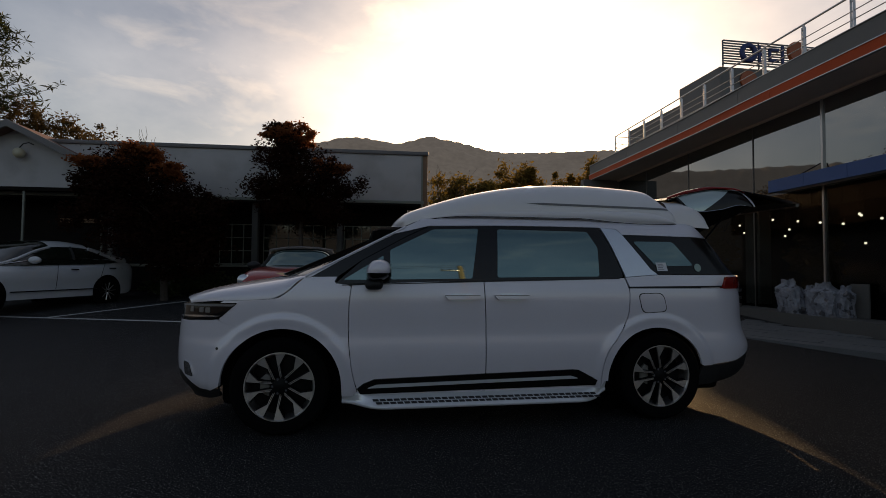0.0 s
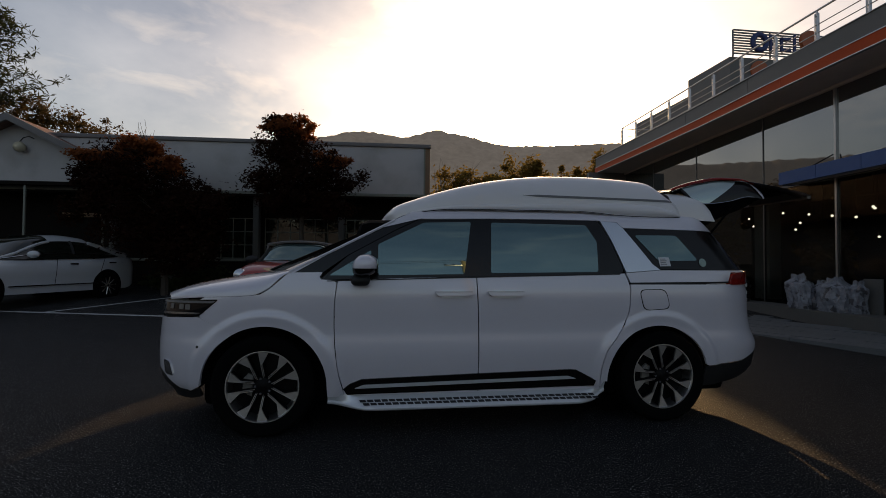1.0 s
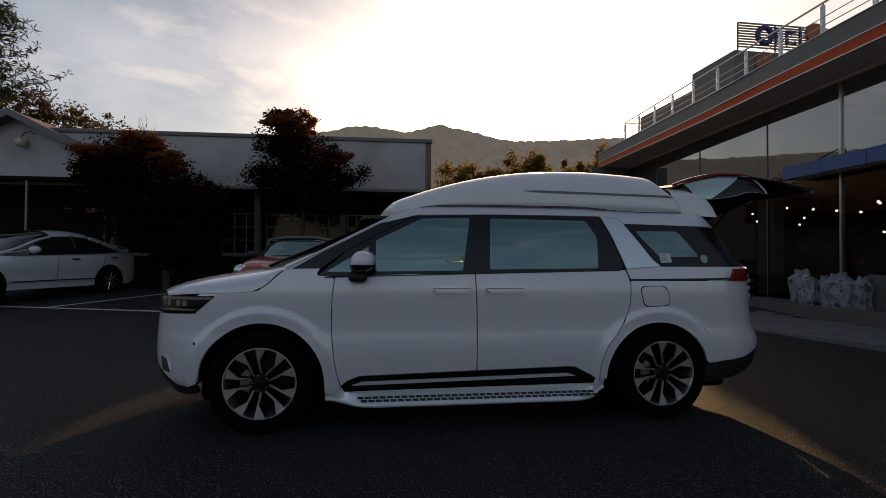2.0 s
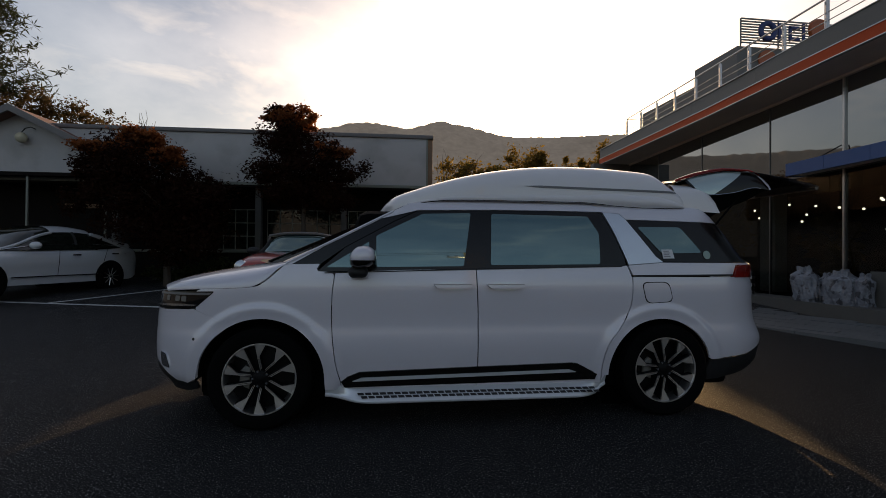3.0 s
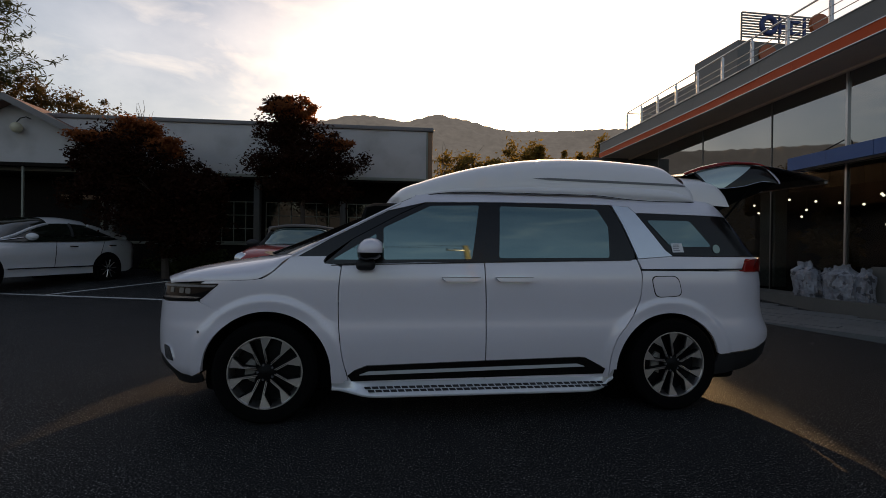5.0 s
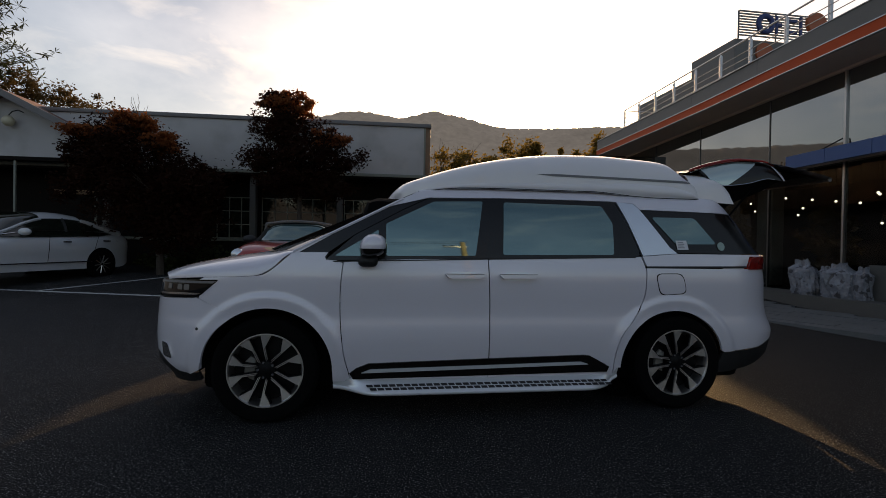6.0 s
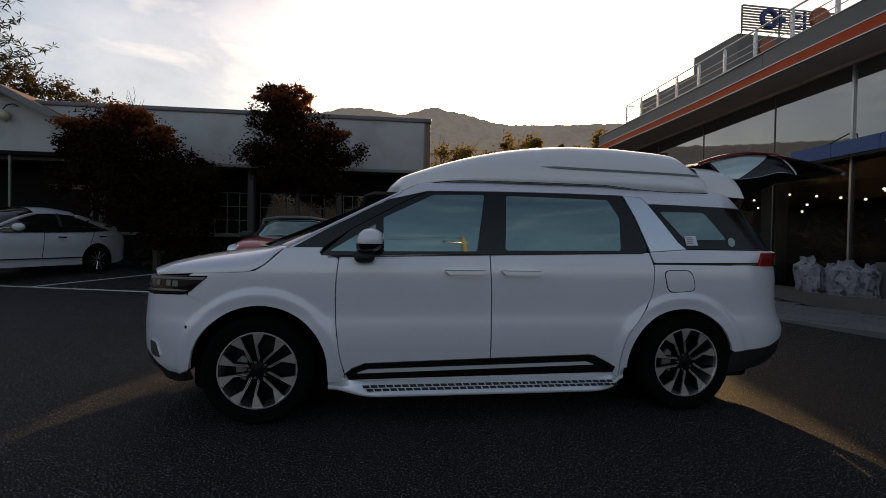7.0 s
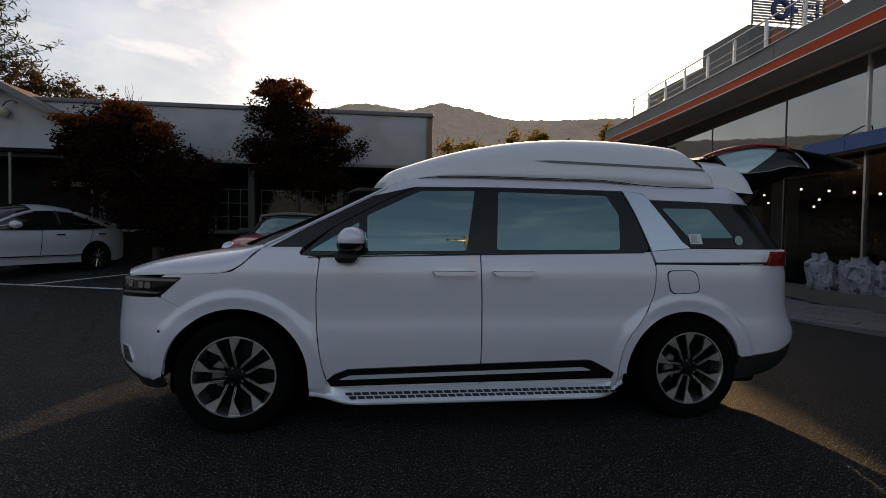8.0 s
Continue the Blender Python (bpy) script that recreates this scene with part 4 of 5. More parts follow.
panel("front_bumper", [(-1.985, .86)] + arch(0, 118, 178) + [(-2.05, .335), (-2.16, .34), (-2.27, .40), (-2.40, .46), (FRONT_END, .46), (FRONT_END, .84), (-2.28, .85), (-2.0, .865)], white_paint, van, "white painted front bumper", step=.02)
panel("bumper_skirt", [(-1.985, .345), (-2.05, .325), (-2.16, .33), (-2.27, .39), (-2.40, .45), (FRONT_END, .45), (FRONT_END, .27), (-2.35, .24), (-2.1, .255), (-1.975, .29)], black_plastic, van, "black plastic lower front skirt", off=-.004)
panel("fog_lamp_bezel", rounded([(-2.20, .43), (-2.31, .44), (-2.32, .545), (-2.24, .535)], .02), chrome, van, "silver fog lamp bezel", off=.008)
HEAD = rounded([(-1.845, .992), (-1.97, .882), (-2.02, .863), (-2.45, .855), (-2.45, .975)], .02)
lamp = panel("headlight", HEAD, lamp_glass, van, "dark headlight with clear lens", off=.004, depth=.05)
panel("light_strip", [(-1.86, .982), (-1.885, .965), (-2.44, .955), (-2.44, .968)], coping_metal, lamp, "dark silver light strip", off=.009, depth=.01)
panel("light_strip", [(-2.0, .886), (-1.965, .895), (-2.1, .898), (-2.44, .882), (-2.44, .872)], chrome, lamp, off=.009, depth=.01)
for u in (-2.10, -2.16, -2.27):
    panel("projector", rounded([(u, .915), (u + .045, .915), (u + .045, .953), (u, .953)], .01), mullion_mat, lamp, "square projector lens", off=.007, depth=.02)
panel("front_grille", [(-2.47, .86), (FRONT_END, .86), (FRONT_END, .97), (-2.47, .97)], gloss_black, van, "dark front grille", off=-.01)
panel("parking_sensor", [(-1.99 + .010 * math.cos(k * math.pi / 5), .655 + .010 * math.sin(k * math.pi / 5)) for k in range(10)], black_plastic, van, off=.003, depth=.01)

# bonnet
bonnet_low = curve([(-2.36, .966), (-2.25, .980), (-1.95, 1.002), (-1.62, 1.018), (-1.52, 1.06), (-1.40, 1.165), (-1.33, 1.185)])
bonnet_top = curve([(-2.40, .995), (-2.28, 1.025), (-2.05, 1.085), (-1.75, 1.145), (-1.45, 1.192), (-1.30, 1.208)])


def bonnet_at(s, t):
    u = -2.30 + s * .96
    a = math.pi * t
    edge = body(u, bonnet_low(u))
    c = math.cos(a)
    k = math.copysign(abs(c) ** .55, c)
    lift = abs(math.sin(a)) ** .62
    x = edge.x - (.08 + .04 * (1 - s)) * math.sin(a) ** 2
    return (x, edge.y * k, bonnet_low(u) + .004 + (bonnet_top(u) - bonnet_low(u)) * lift)


bm = sweep(bonnet_at, 30, 40)
part("bonnet", bm, white_paint, van, "white painted bonnet")
part("cowl", sweep(lambda s, t: (-1.46 + .16 * s - .28 * math.sin(math.pi * t), -.90 + 1.80 * t, 1.175 + .03 * math.sin(math.pi * t) - .01 * s), 4, 20), black_plastic, van, "black cowl below the windscreen")

# doors, cladding, quarter panel
SLIDE = bend([(1.218, 1.187), (1.249, 1.10), (1.252, 1.03), (1.232, .863), (1.144, .706), (1.052, .585), (1.01, .45), (1.0, .28)])
GAP = .006
panel("front_door", [(-1.020, 1.13)] + [(u + GAP, z) for u, z in DOOR_FRONT[1:]] + [(.020, .28), (.022, .45), (.021, .82), (.006, 1.152), (0, 1.155), (-.5, 1.148)], white_paint, van, "white painted front door", step=.03)
panel("sliding_door", [(.028, .28), (.030, .45), (.029, .82), (.014, 1.152), (.011, 1.158), (.6, 1.168), (1.15, 1.183)] + [(u - GAP, z) for u, z in SLIDE], white_paint, van, "white painted sliding side door", step=.03)
panel("rear_quarter", [(u + .002, z) for u, z in SLIDE[6:]][:-1] + [(1.03, .34)] + arch(1, 182, 14) + [(1.93, .447), (2.25, .478), (2.50, .548), (2.60, .56), (2.60, 1.10), (1.257, 1.10)], white_paint, van, "white painted rear quarter panel", step=.02)
panel("rear_shoulder", [(1.257, 1.115), (2.12, 1.124), (2.15, 1.20), (2.50, 1.20), (2.50, 1.215), (1.52, 1.213), (1.226, 1.19)], white_paint, van, "white shoulder above the quarter panel")
panel("shoulder_moulding", [(1.253, 1.10), (2.12, 1.112), (2.12, 1.124), (1.253, 1.115)], black_plastic, van, "dark shoulder moulding strip", off=.002)
panel("tail_lamp", rounded([(2.12, 1.095), (2.15, 1.185), (2.22, 1.20), (2.62, 1.20), (2.62, 1.095)], .03), red_lens, van, "dark red tail lamp", off=.012, depth=.04)
panel("rear_skirt", [(1.915, .437), (2.25, .468), (2.50, .538), (2.60, .55), (2.60, .40), (2.45, .34), (2.2, .305), (1.845, .27), (1.89, .36)], black_plastic, van, "black plastic rear bumper skirt", off=-.004)
panel("rear_bumper", [(2.602, .56), (3.3, .56), (3.3, .76), (2.602, .76)], white_paint, van, "white rear bumper")
panel("rear_bumper_skirt", [(2.602, .40), (3.3, .36), (3.3, .55), (2.602, .55)], black_plastic, van, "black lower rear bumper")
panel("fuel_flap", rounded([(1.329, 1.055), (1.546, 1.058), (1.582, .911), (1.367, .898)], .05), white_paint, van, "white fuel flap with a dark gap round it", off=.004, depth=.006)
panel("flap_gap", rounded([(1.323, 1.061), (1.553, 1.064), (1.589, .905), (1.361, .892)], .05), void_black, van, off=.0015, depth=.006)
panel("side_cladding", [(-.977, .338), (-.93, .375), (-.845, .408), (.02, .430), (.754, .445), (.80, .440), (.86, .410), (.965, .352), (.955, .312), (-.95, .296)], gloss_black, van, "gloss black lower side cladding", off=.012, depth=.03)
panel("cladding_strip", rounded([(-.90, .342), (-.83, .368), (.735, .396), (.80, .374)], .012), step_metal, van, "bright silver strip on the cladding", off=.019, depth=.012)
for u0 in (-.317, .082):
    handle = panel("door_handle", rounded([(u0, 1.046), (u0 + .29, 1.046), (u0 + .27, 1.012), (u0 + .03, 1.012)], .018), white_paint, van, "white door handle with a bright edge", off=.042, depth=.035, step=.02)
    # Flat silver patch stands in for shade in the handle's cup.
    panel("handle_recess", rounded([(u0 + .05, 1.062), (u0 + .24, 1.062), (u0 + .24, .998), (u0 + .05, .998)], .03), pillar_silver, handle, "flat silver patch standing in for shade in the handle cup", off=.0015, depth=.004)
    panel("handle_trim", [(u0 + .004, 1.044), (u0 + .286, 1.044), (u0 + .285, 1.041), (u0 + .006, 1.041)], black_plastic, handle, off=.045, depth=.006)

# glasshouse
DLO = [(-1.152, 1.135), (-1.08, 1.135), (0, 1.160), (1.168, 1.186), (1.205, 1.20), (1.20, 1.24), (1.12, 1.46), (1.055, 1.595), (1.03, 1.612), (.63, 1.614), (.14, 1.611), (-.42, 1.597), (-.60, 1.51), (-.95, 1.315)]
panel("window_surround", DLO, gloss_black, van, "gloss black window surround", off=-.004)
panel("front_door_window", rounded([(-.730, 1.168), (-.735, 1.398), (-.385, 1.572), (-.015, 1.584), (-.084, 1.177)], .015), tint_glass, van, "tinted front door window", off=.001, depth=.006)
panel("sliding_door_window", rounded([(.122, 1.186), (.147, 1.582), (.93, 1.575), (1.006, 1.44), (.993, 1.198)], .02), tint_glass, van, "tinted sliding door window", off=.001, depth=.006)
panel("quarter_light", rounded([(-.79, 1.165), (-.785, 1.355), (-1.09, 1.165)], .015), tint_glass, van, "small fixed front quarter light", off=.001, depth=.006)
panel("belt_strip", [(-1.10, 1.128), (0, 1.158), (1.17, 1.185), (1.17, 1.178), (0, 1.150), (-1.10, 1.121)], black_plastic, van, "dark strip under the windows", off=.004, depth=.01)
panel("c_pillar", [(1.062, 1.612), (1.135, 1.45), (1.228, 1.195), (1.52, 1.217), (1.46, 1.262), (1.245, 1.558), (1.20, 1.60)], pillar_silver, van, "silver-white pillar behind the sliding door", off=.002)
panel("rear_side_window_surround", [(1.25, 1.552), (1.468, 1.262), (1.53, 1.222), (2.44, 1.219), (2.44, 1.3), (2.20, 1.535), (2.05, 1.540)], gloss_black, van, "gloss black rear side window surround", off=-.002)
panel("rear_side_window", rounded([(1.334, 1.497), (1.704, 1.499), (1.866, 1.293), (1.515, 1.287)], .03), tint_glass, van, "tinted rear side window", off=.003, depth=.006)
notice = panel("notice", [(1.513, 1.316), (1.605, 1.318), (1.617, 1.247), (1.523, 1.245)], paper, van, "printed white notice behind the rear window", off=.005, depth=.003, both=False)
for k in range(4):
    panel("print_bar", [(1.528, 1.306 - .014 * k), (1.575 + .008 * (k % 2), 1.306 - .014 * k), (1.576 + .008 * (k % 2), 1.300 - .014 * k), (1.529, 1.300 - .014 * k)], grey_ink, notice, off=.0065, depth=.001, both=False)
panel("round_sticker", [(1.905 + .032 * math.cos(k * math.pi / 8), 1.277 + .034 * math.sin(k * math.pi / 8)) for k in range(16)], green_film, van, "pale green round sticker", off=.004, depth=.002, both=False)
panel("roof_rail", [(-.43, 1.601), (.14, 1.615), (.63, 1.618), (1.03, 1.616), (1.205, 1.604), (1.252, 1.557), (2.05, 1.544), (2.19, 1.538), (2.12, 1.66), (1.2, 1.69), (.9, 1.705), (-.1, 1.70), (-.50, 1.655)], white_paint, van, "white body edge above the windows", off=.0)
panel("a_pillar", [(-1.15, 1.14), (-1.13, 1.190), (-.95, 1.320), (-.60, 1.515), (-.42, 1.602), (-.50, 1.632), (-.72, 1.53), (-1.10, 1.325), (-1.36, 1.186)], gloss_black, van, "black windscreen pillar", off=-.002)
panel("pillar_edge", [(-.40, 1.605), (-.72, 1.524), (-1.10, 1.320), (-1.34, 1.180), (-1.365, 1.188), (-1.10, 1.332), (-.72, 1.538), (-.50, 1.642), (-.38, 1.655)], white_paint, van, "white edge along the windscreen pillar", off=.003)


def screen_at(s, t):
    c = 2 * t - 1
    edge = Vector((-1.37 + s * .87, 0, 1.18 + s * .455))
    w = width(edge.x, edge.z) - .01
    return (edge.x - (.30 - .22 * s) * (1 - c * c), w * c, edge.z + .02 * (1 - c * c))


part("windscreen", sweep(screen_at, 14, 28), screen_glass, van, "raked windscreen of dark glass")
for s in (-1, 1):
    part("pillar_trim", tube([(-1.37 + .87 * k / 8, s * (width(-1.37 + .87 * k / 8, 1.18 + .455 * k / 8) - .004), 1.188 + .455 * k / 8) for k in range(8)], .011, 6), white_paint, van, "white strip up the windscreen pillar")

# high roof
roof_top = curve([(-.66, 1.615), (-.60, 1.675), (-.534, 1.73), (-.405, 1.782), (-.218, 1.850), (.02, 1.920), (.26, 1.970), (.5, 2.001), (.75, 2.017), (1.0, 2.020), (1.26, 2.010), (1.50, 1.993), (1.56, 1.98), (1.61, 1.95), (1.70, 1.875), (1.785, 1.80), (1.81, 1.74)])
roof_w = curve([(-.66, .56), (-.60, .69), (-.45, .77), (-.1, .797), (.5, .80), (1.3, .80), (1.7, .795), (1.79, .79), (1.81, .77)])
roof_base = curve([(-.66, 1.590), (-.5, 1.640), (-.36, 1.664), (-.16, 1.682), (.08, 1.686), (.88, 1.688), (1.03, 1.679), (1.22, 1.662), (1.46, 1.654), (2, 1.656)])


def roof_at(s, t):
    x = -.66 + 2.47 * (s * s * (3 - 2 * s) * .5 + s * .5)
    a = math.pi * t
    c, w, h = math.cos(a), roof_w(x), roof_top(x) - roof_base(x)
    k = math.copysign(abs(c) ** .30, c)
    return (x - .07 * math.sin(a) ** 2 * ease(.3, -.6, x), -w * k, roof_base(x) + h * math.sin(a) ** .40)


part("high_roof", sweep(roof_at, 90, 56), gel_coat, van, "white moulded high roof shell")
roof = van.children[-1]


def roof_side(x, f):
    """The shell's flank at the height fraction f."""
    a = math.asin(min(1, f ** (1 / .40)))
    return (x, -roof_w(x) * abs(math.cos(a)) ** .30, roof_base(x) + (roof_top(x) - roof_base(x)) * f)


def roof_level(x, z):
    """The shell's flank at the height z."""
    return roof_side(x, (z - roof_base(x)) / (roof_top(x) - roof_base(x)))


part("roof_end", sweep(lambda u, v: Vector(roof_at(1, v)).lerp(Vector((1.83, 0, 1.67)), u), 4, 40), gel_coat, roof, "white rear end of the shell")
for s in (1, -1):
    bm = sweep(lambda u, v: tuple(Vector((1, s, 1)) * Vector(roof_level(.42 + 1.365 * u, 1.813 - .020 * u + .018 * (v - .5) * min(1, u * 10 + .05))) + Vector((0, -s * .004, 0))), 30, 2)
    part("roof_stripe", bm, mat("grey_film", (0.16, 0.16, 0.17), 0.4) if s == 1 else bpy.data.materials["grey_film"], roof, "thin grey stripe along the shell")
    bm = sweep(lambda u, v: tuple(Vector((1, s, 1)) * Vector(roof_side(-.52 + 2.32 * u, .03 + (.15 + .12 * ease(.6, .75, u)) * v)) + Vector((0, -s * (.005 + .010 * ease(.62, .72, u)) * math.sin(math.pi * v) ** .5, 0))), 40, 6)
    part("roof_skirt", bm, gel_coat, roof, "raised lower edge of the shell")

for s in (1, -1):
    part("roof_seam", tube([(x, -s * (roof_w(x) + .0155), roof_base(x) + .003) for x in [-.6 + 2.40 * k / 40 for k in range(41)]], .003, 6), void_black, roof, "dark seam under the shell")

# tailgate, swung up
gate_top_x = curve([(0, 1.80), (.2, 1.99), (.5, 2.29), (.75, 2.51), (.9, 2.63), (1, 2.70)])
gate_top_z = curve([(0, 1.90), (.2, 1.962), (.5, 2.010), (.7, 2.010), (.85, 1.975), (.95, 1.915), (1, 1.862)])
gate_low_x = curve([(0, 1.95), (.25, 2.10), (.5, 2.30), (.8, 2.52), (1, 2.655)])
gate_low_z = curve([(0, 1.80), (.25, 1.79), (.5, 1.812), (.8, 1.862), (1, 1.850)])
gate_seal_x = curve([(0, 2.02), (.3, 2.14), (.55, 2.31), (.8, 2.50), (1, 2.655)])
gate_seal_z = curve([(0, 1.52), (.3, 1.605), (.55, 1.692), (.8, 1.765), (1, 1.848)])


def gate_wing(s, t, side=1, off=0.0):
    """The gate's deep side wall: s from the hinge to the free end, t from the outer edge to the inner one."""
    y = .665 + .045 * t + .012 * math.sin(math.pi * t) + off
    return Vector((gate_top_x(s) * (1 - t) + gate_low_x(s) * t, -side * y, gate_top_z(s) * (1 - t) + gate_low_z(s) * t))


def gate_skin(s, y, off=0.0):
    """The gate's outer skin, crowned across, running on to the lower lip."""
    q = 1 - (y / .70) ** 2
    x = curve([(0, 1.80), (.2, 2.0), (.45, 2.36), (.65, 2.64), (1, 3.16)])(s)
    z = curve([(0, 1.895), (.2, 1.955), (.42, 2.005), (.58, 2.00), (.75, 1.965), (1, 1.895)])(s)
    return Vector((x + .10 * q * s, y, z + .045 * q * (1 - .6 * s) + off))


gate_top = part("tailgate", sweep(lambda s, t: gate_skin(.5 + .5 * s, -.70 + 1.4 * t), 16, 20), white_paint, van, "white tailgate swung up, seen from below")
part("gate_window", sweep(lambda s, t: gate_skin(.04 + .46 * s, -.62 + 1.24 * t, -.004), 16, 20), tint_glass, gate_top, "tinted tailgate window")
part("gate_header", sweep(lambda s, t: gate_skin(.07 * s, -.69 + 1.38 * t, .006), 4, 16), gloss_black, gate_top, "black frame above the tailgate window")
part("gate_lining", sweep(lambda s, t: gate_skin(.42 + .40 * s, -.64 + 1.28 * t, -.07 + .03 * s), 14, 18), void_black, gate_top, "black inner lining of the tailgate")
part("gate_lower_lining", sweep(lambda s, t: gate_skin(.80 + .2 * s, -.60 + 1.20 * t, -.035 + .02 * s), 8, 16), soft_top, gate_top, "dark grey inner lining of the lower tailgate")
part("gate_lip", tube([gate_skin(1, -.66 + 1.32 * k / 14, -.012) for k in range(15)], .016, 8), mullion_mat, gate_top, "grey lower lip of the tailgate")
part("gate_latch", box(2.98, 3.08, -.06, .06, 1.86, 1.92, .01), steel, gate_top, "steel latch")
for side in (1, -1):
    part("gate_frame", sweep(lambda s, t: gate_skin(.52 * s, side * (.56 + .13 * t), .004), 16, 4), gloss_black, gate_top, "black side frame of the tailgate window")
    part("gate_wing", sweep(lambda s, t: gate_wing(.10 + .90 * s, t, side), 36, 8), gloss_black, gate_top, "gloss black side wall of the tailgate")
    part("gate_wing_glass", sweep(lambda s, t: gate_wing(.12 + (.52 - .34 * t ** 1.4) * s, .06 + .90 * t, side, .004), 20, 12), sky_sheen_glass, gate_top, "tailgate side glass with its sky reflection put in as a pale tint")
    part("gate_corner", sweep(lambda s, t: gate_wing(.80 + .17 * t ** .7 + (.20 - .17 * t ** .7) * s, .03 + .95 * t, side, .007), 6, 14), white_paint, gate_top, "white curved corner of the tailgate")
    part("gate_edge", tube([gate_wing(.03 + .80 * k / 24, .03, side, .006) for k in range(25)], .006, 6), chrome, gate_top, "thin bright edge under the red strip")
    part("gate_lamp", tube([gate_wing(.02 + .84 * k / 24, 0, side, .002) + Vector((0, 0, .014)) for k in range(25)], [.006 + .009 * math.sin(math.pi * min(1, .15 + k / 26)) for k in range(25)], 8), red_lens, gate_top, "red strip along the tailgate's edge")
    part("gate_trim", tube([gate_wing(.12 + .74 * k / 16, .99, side, .004) for k in range(17)], .0035, 6), chrome, gate_top, "thin bright trim line")
    part("gate_inner_side", sweep(lambda s, t: Vector((gate_low_x(s) * (1 - t) + gate_seal_x(s) * t, -side * (.695 - .05 * t), gate_low_z(s) * (1 - t) + gate_seal_z(s) * t)), 24, 4), void_black, gate_top, "black inner side of the tailgate")
    part("gas_strut", tube([(2.14, -side * .70, 1.52), gate_wing(.72, .95, side, -.04)], .008, 8), void_black, gate_top, "thin black gas strut")


def fin_at(s, t):
    a = math.pi * t
    x = 1.75 + .415 * s
    h = curve([(0, .245), (.5, .25), (.75, .215), (.91, .14), (1, .02)])(s)
    return (x, -.74 * math.copysign(abs(math.cos(a)) ** .3, math.cos(a)), 1.655 + h * math.sin(a) ** .35 - .02 * s)


part("rear_spoiler", sweep(fin_at, 12, 40), gel_coat, van, "white rounded tail of the high roof")

# running board
STEP_L, STEP_R = -1.09, 1.05
for s in (1, -1):
    def board(u, v):
        x = STEP_L + (STEP_R - STEP_L) * u
        end = min(1, 6 * u, 8 * (1 - u))
        out_y = .93 + .105 * ease(0, 1, end)
        prof = [(.90, .292), (.925, .290), (.945, .278), (out_y - .012, .222), (out_y, .210), (out_y - .002, .198), (out_y - .012, .190), (.88, .188)]
        k = v * (len(prof) - 1)
        i = min(int(k), len(prof) - 2)
        f = k - i
        y, z = prof[i][0] * (1 - f) + prof[i + 1][0] * f, prof[i][1] * (1 - f) + prof[i + 1][1] * f
        return (x, -s * y, z + .03 * ease(.12, 0, u) + .06 * ease(.95, 1, u))
    b = part("running_board", sweep(board, 48, 18), step_metal, van, "silver-white running board with black treads")
    for k in range(34):
        for r in range(2):
            x = -.86 + k * .053 + r * .026
            mid_y, mid_z = .972 + .023 * r, .2565 - .0175 * r
            part("tread", sweep(lambda u, v: (x + .044 * u + .008 * v, -s * (mid_y + .017 * v + .003), mid_z - .013 * v + .003), 1, 1), black_plastic, b, smooth=False)
part("underbody", box(-2.0, 2.2, -.80, .80, .20, .55, .05), void_black, van, "dark underbody")
part("inner_shell", box(-.9, 2.1, -.78, .78, .5, 1.6, .1), void_black, van, "dark cabin interior")
for i in (0, 1):
    for s in (1, -1):
        cx, cz, rx, rz = ARCHES[i]
        part("arch_liner", sweep(lambda u, v: (cx + (rx + .01) * math.cos(math.pi * u), -s * (.925 - .32 * v), cz + (rz + .01) * math.sin(math.pi * u)), 24, 2), void_black, van, "black wheel arch liner")
        part("liner_back", lathe([(.0001, 0), (.46, 0), (.46, -s * .01)], 30, centre=(cx, -s * .61, cz)), void_black, van)


# mirrors
def mirror(s):
    side = Matrix.Diagonal((1, s, 1, 1))

    def shell(u, v):
        a, b = 2 * math.pi * u, math.pi * v
        k = math.sin(b) ** .45
        dz = .078 * math.sin(a) * k
        return (-.822 + .092 * math.cos(a) * k - .25 * max(0, dz) * (1 if math.cos(a) < 0 else -.15), -1.085 + .125 * math.cos(b), 1.244 + dz - .03 * max(0, -math.cos(a)) * k)
    bm = sweep(shell, 32, 18, close_u=True)
    bm.transform(side)
    m = part("door_mirror", bm, white_paint, van, "white and black door mirror")

    def low(u, v):
        x, y, z = shell(u, v)
        return (-.822 + (x + .822) * 1.02, -1.085 + (y + 1.085) * 1.01, min(z, 1.222) * .985 + .0165)
    bm = sweep(low, 32, 18, close_u=True)
    bm.transform(side)
    part("mirror_lower", bm, gloss_black, m, "gloss black lower mirror cover")
    bm = box(-.925, -.79, -1.12, -.95, 1.095, 1.175, .035, seg=3)
    bm.transform(side)
    part("mirror_foot", bm, black_plastic, m, "black mirror foot")
    bm = box(-.742, -.734, -1.17, -.99, 1.19, 1.29, .003)
    bm.transform(side)
    part("mirror_glass", bm, tint_glass, m)


mirror(1)
mirror(-1)


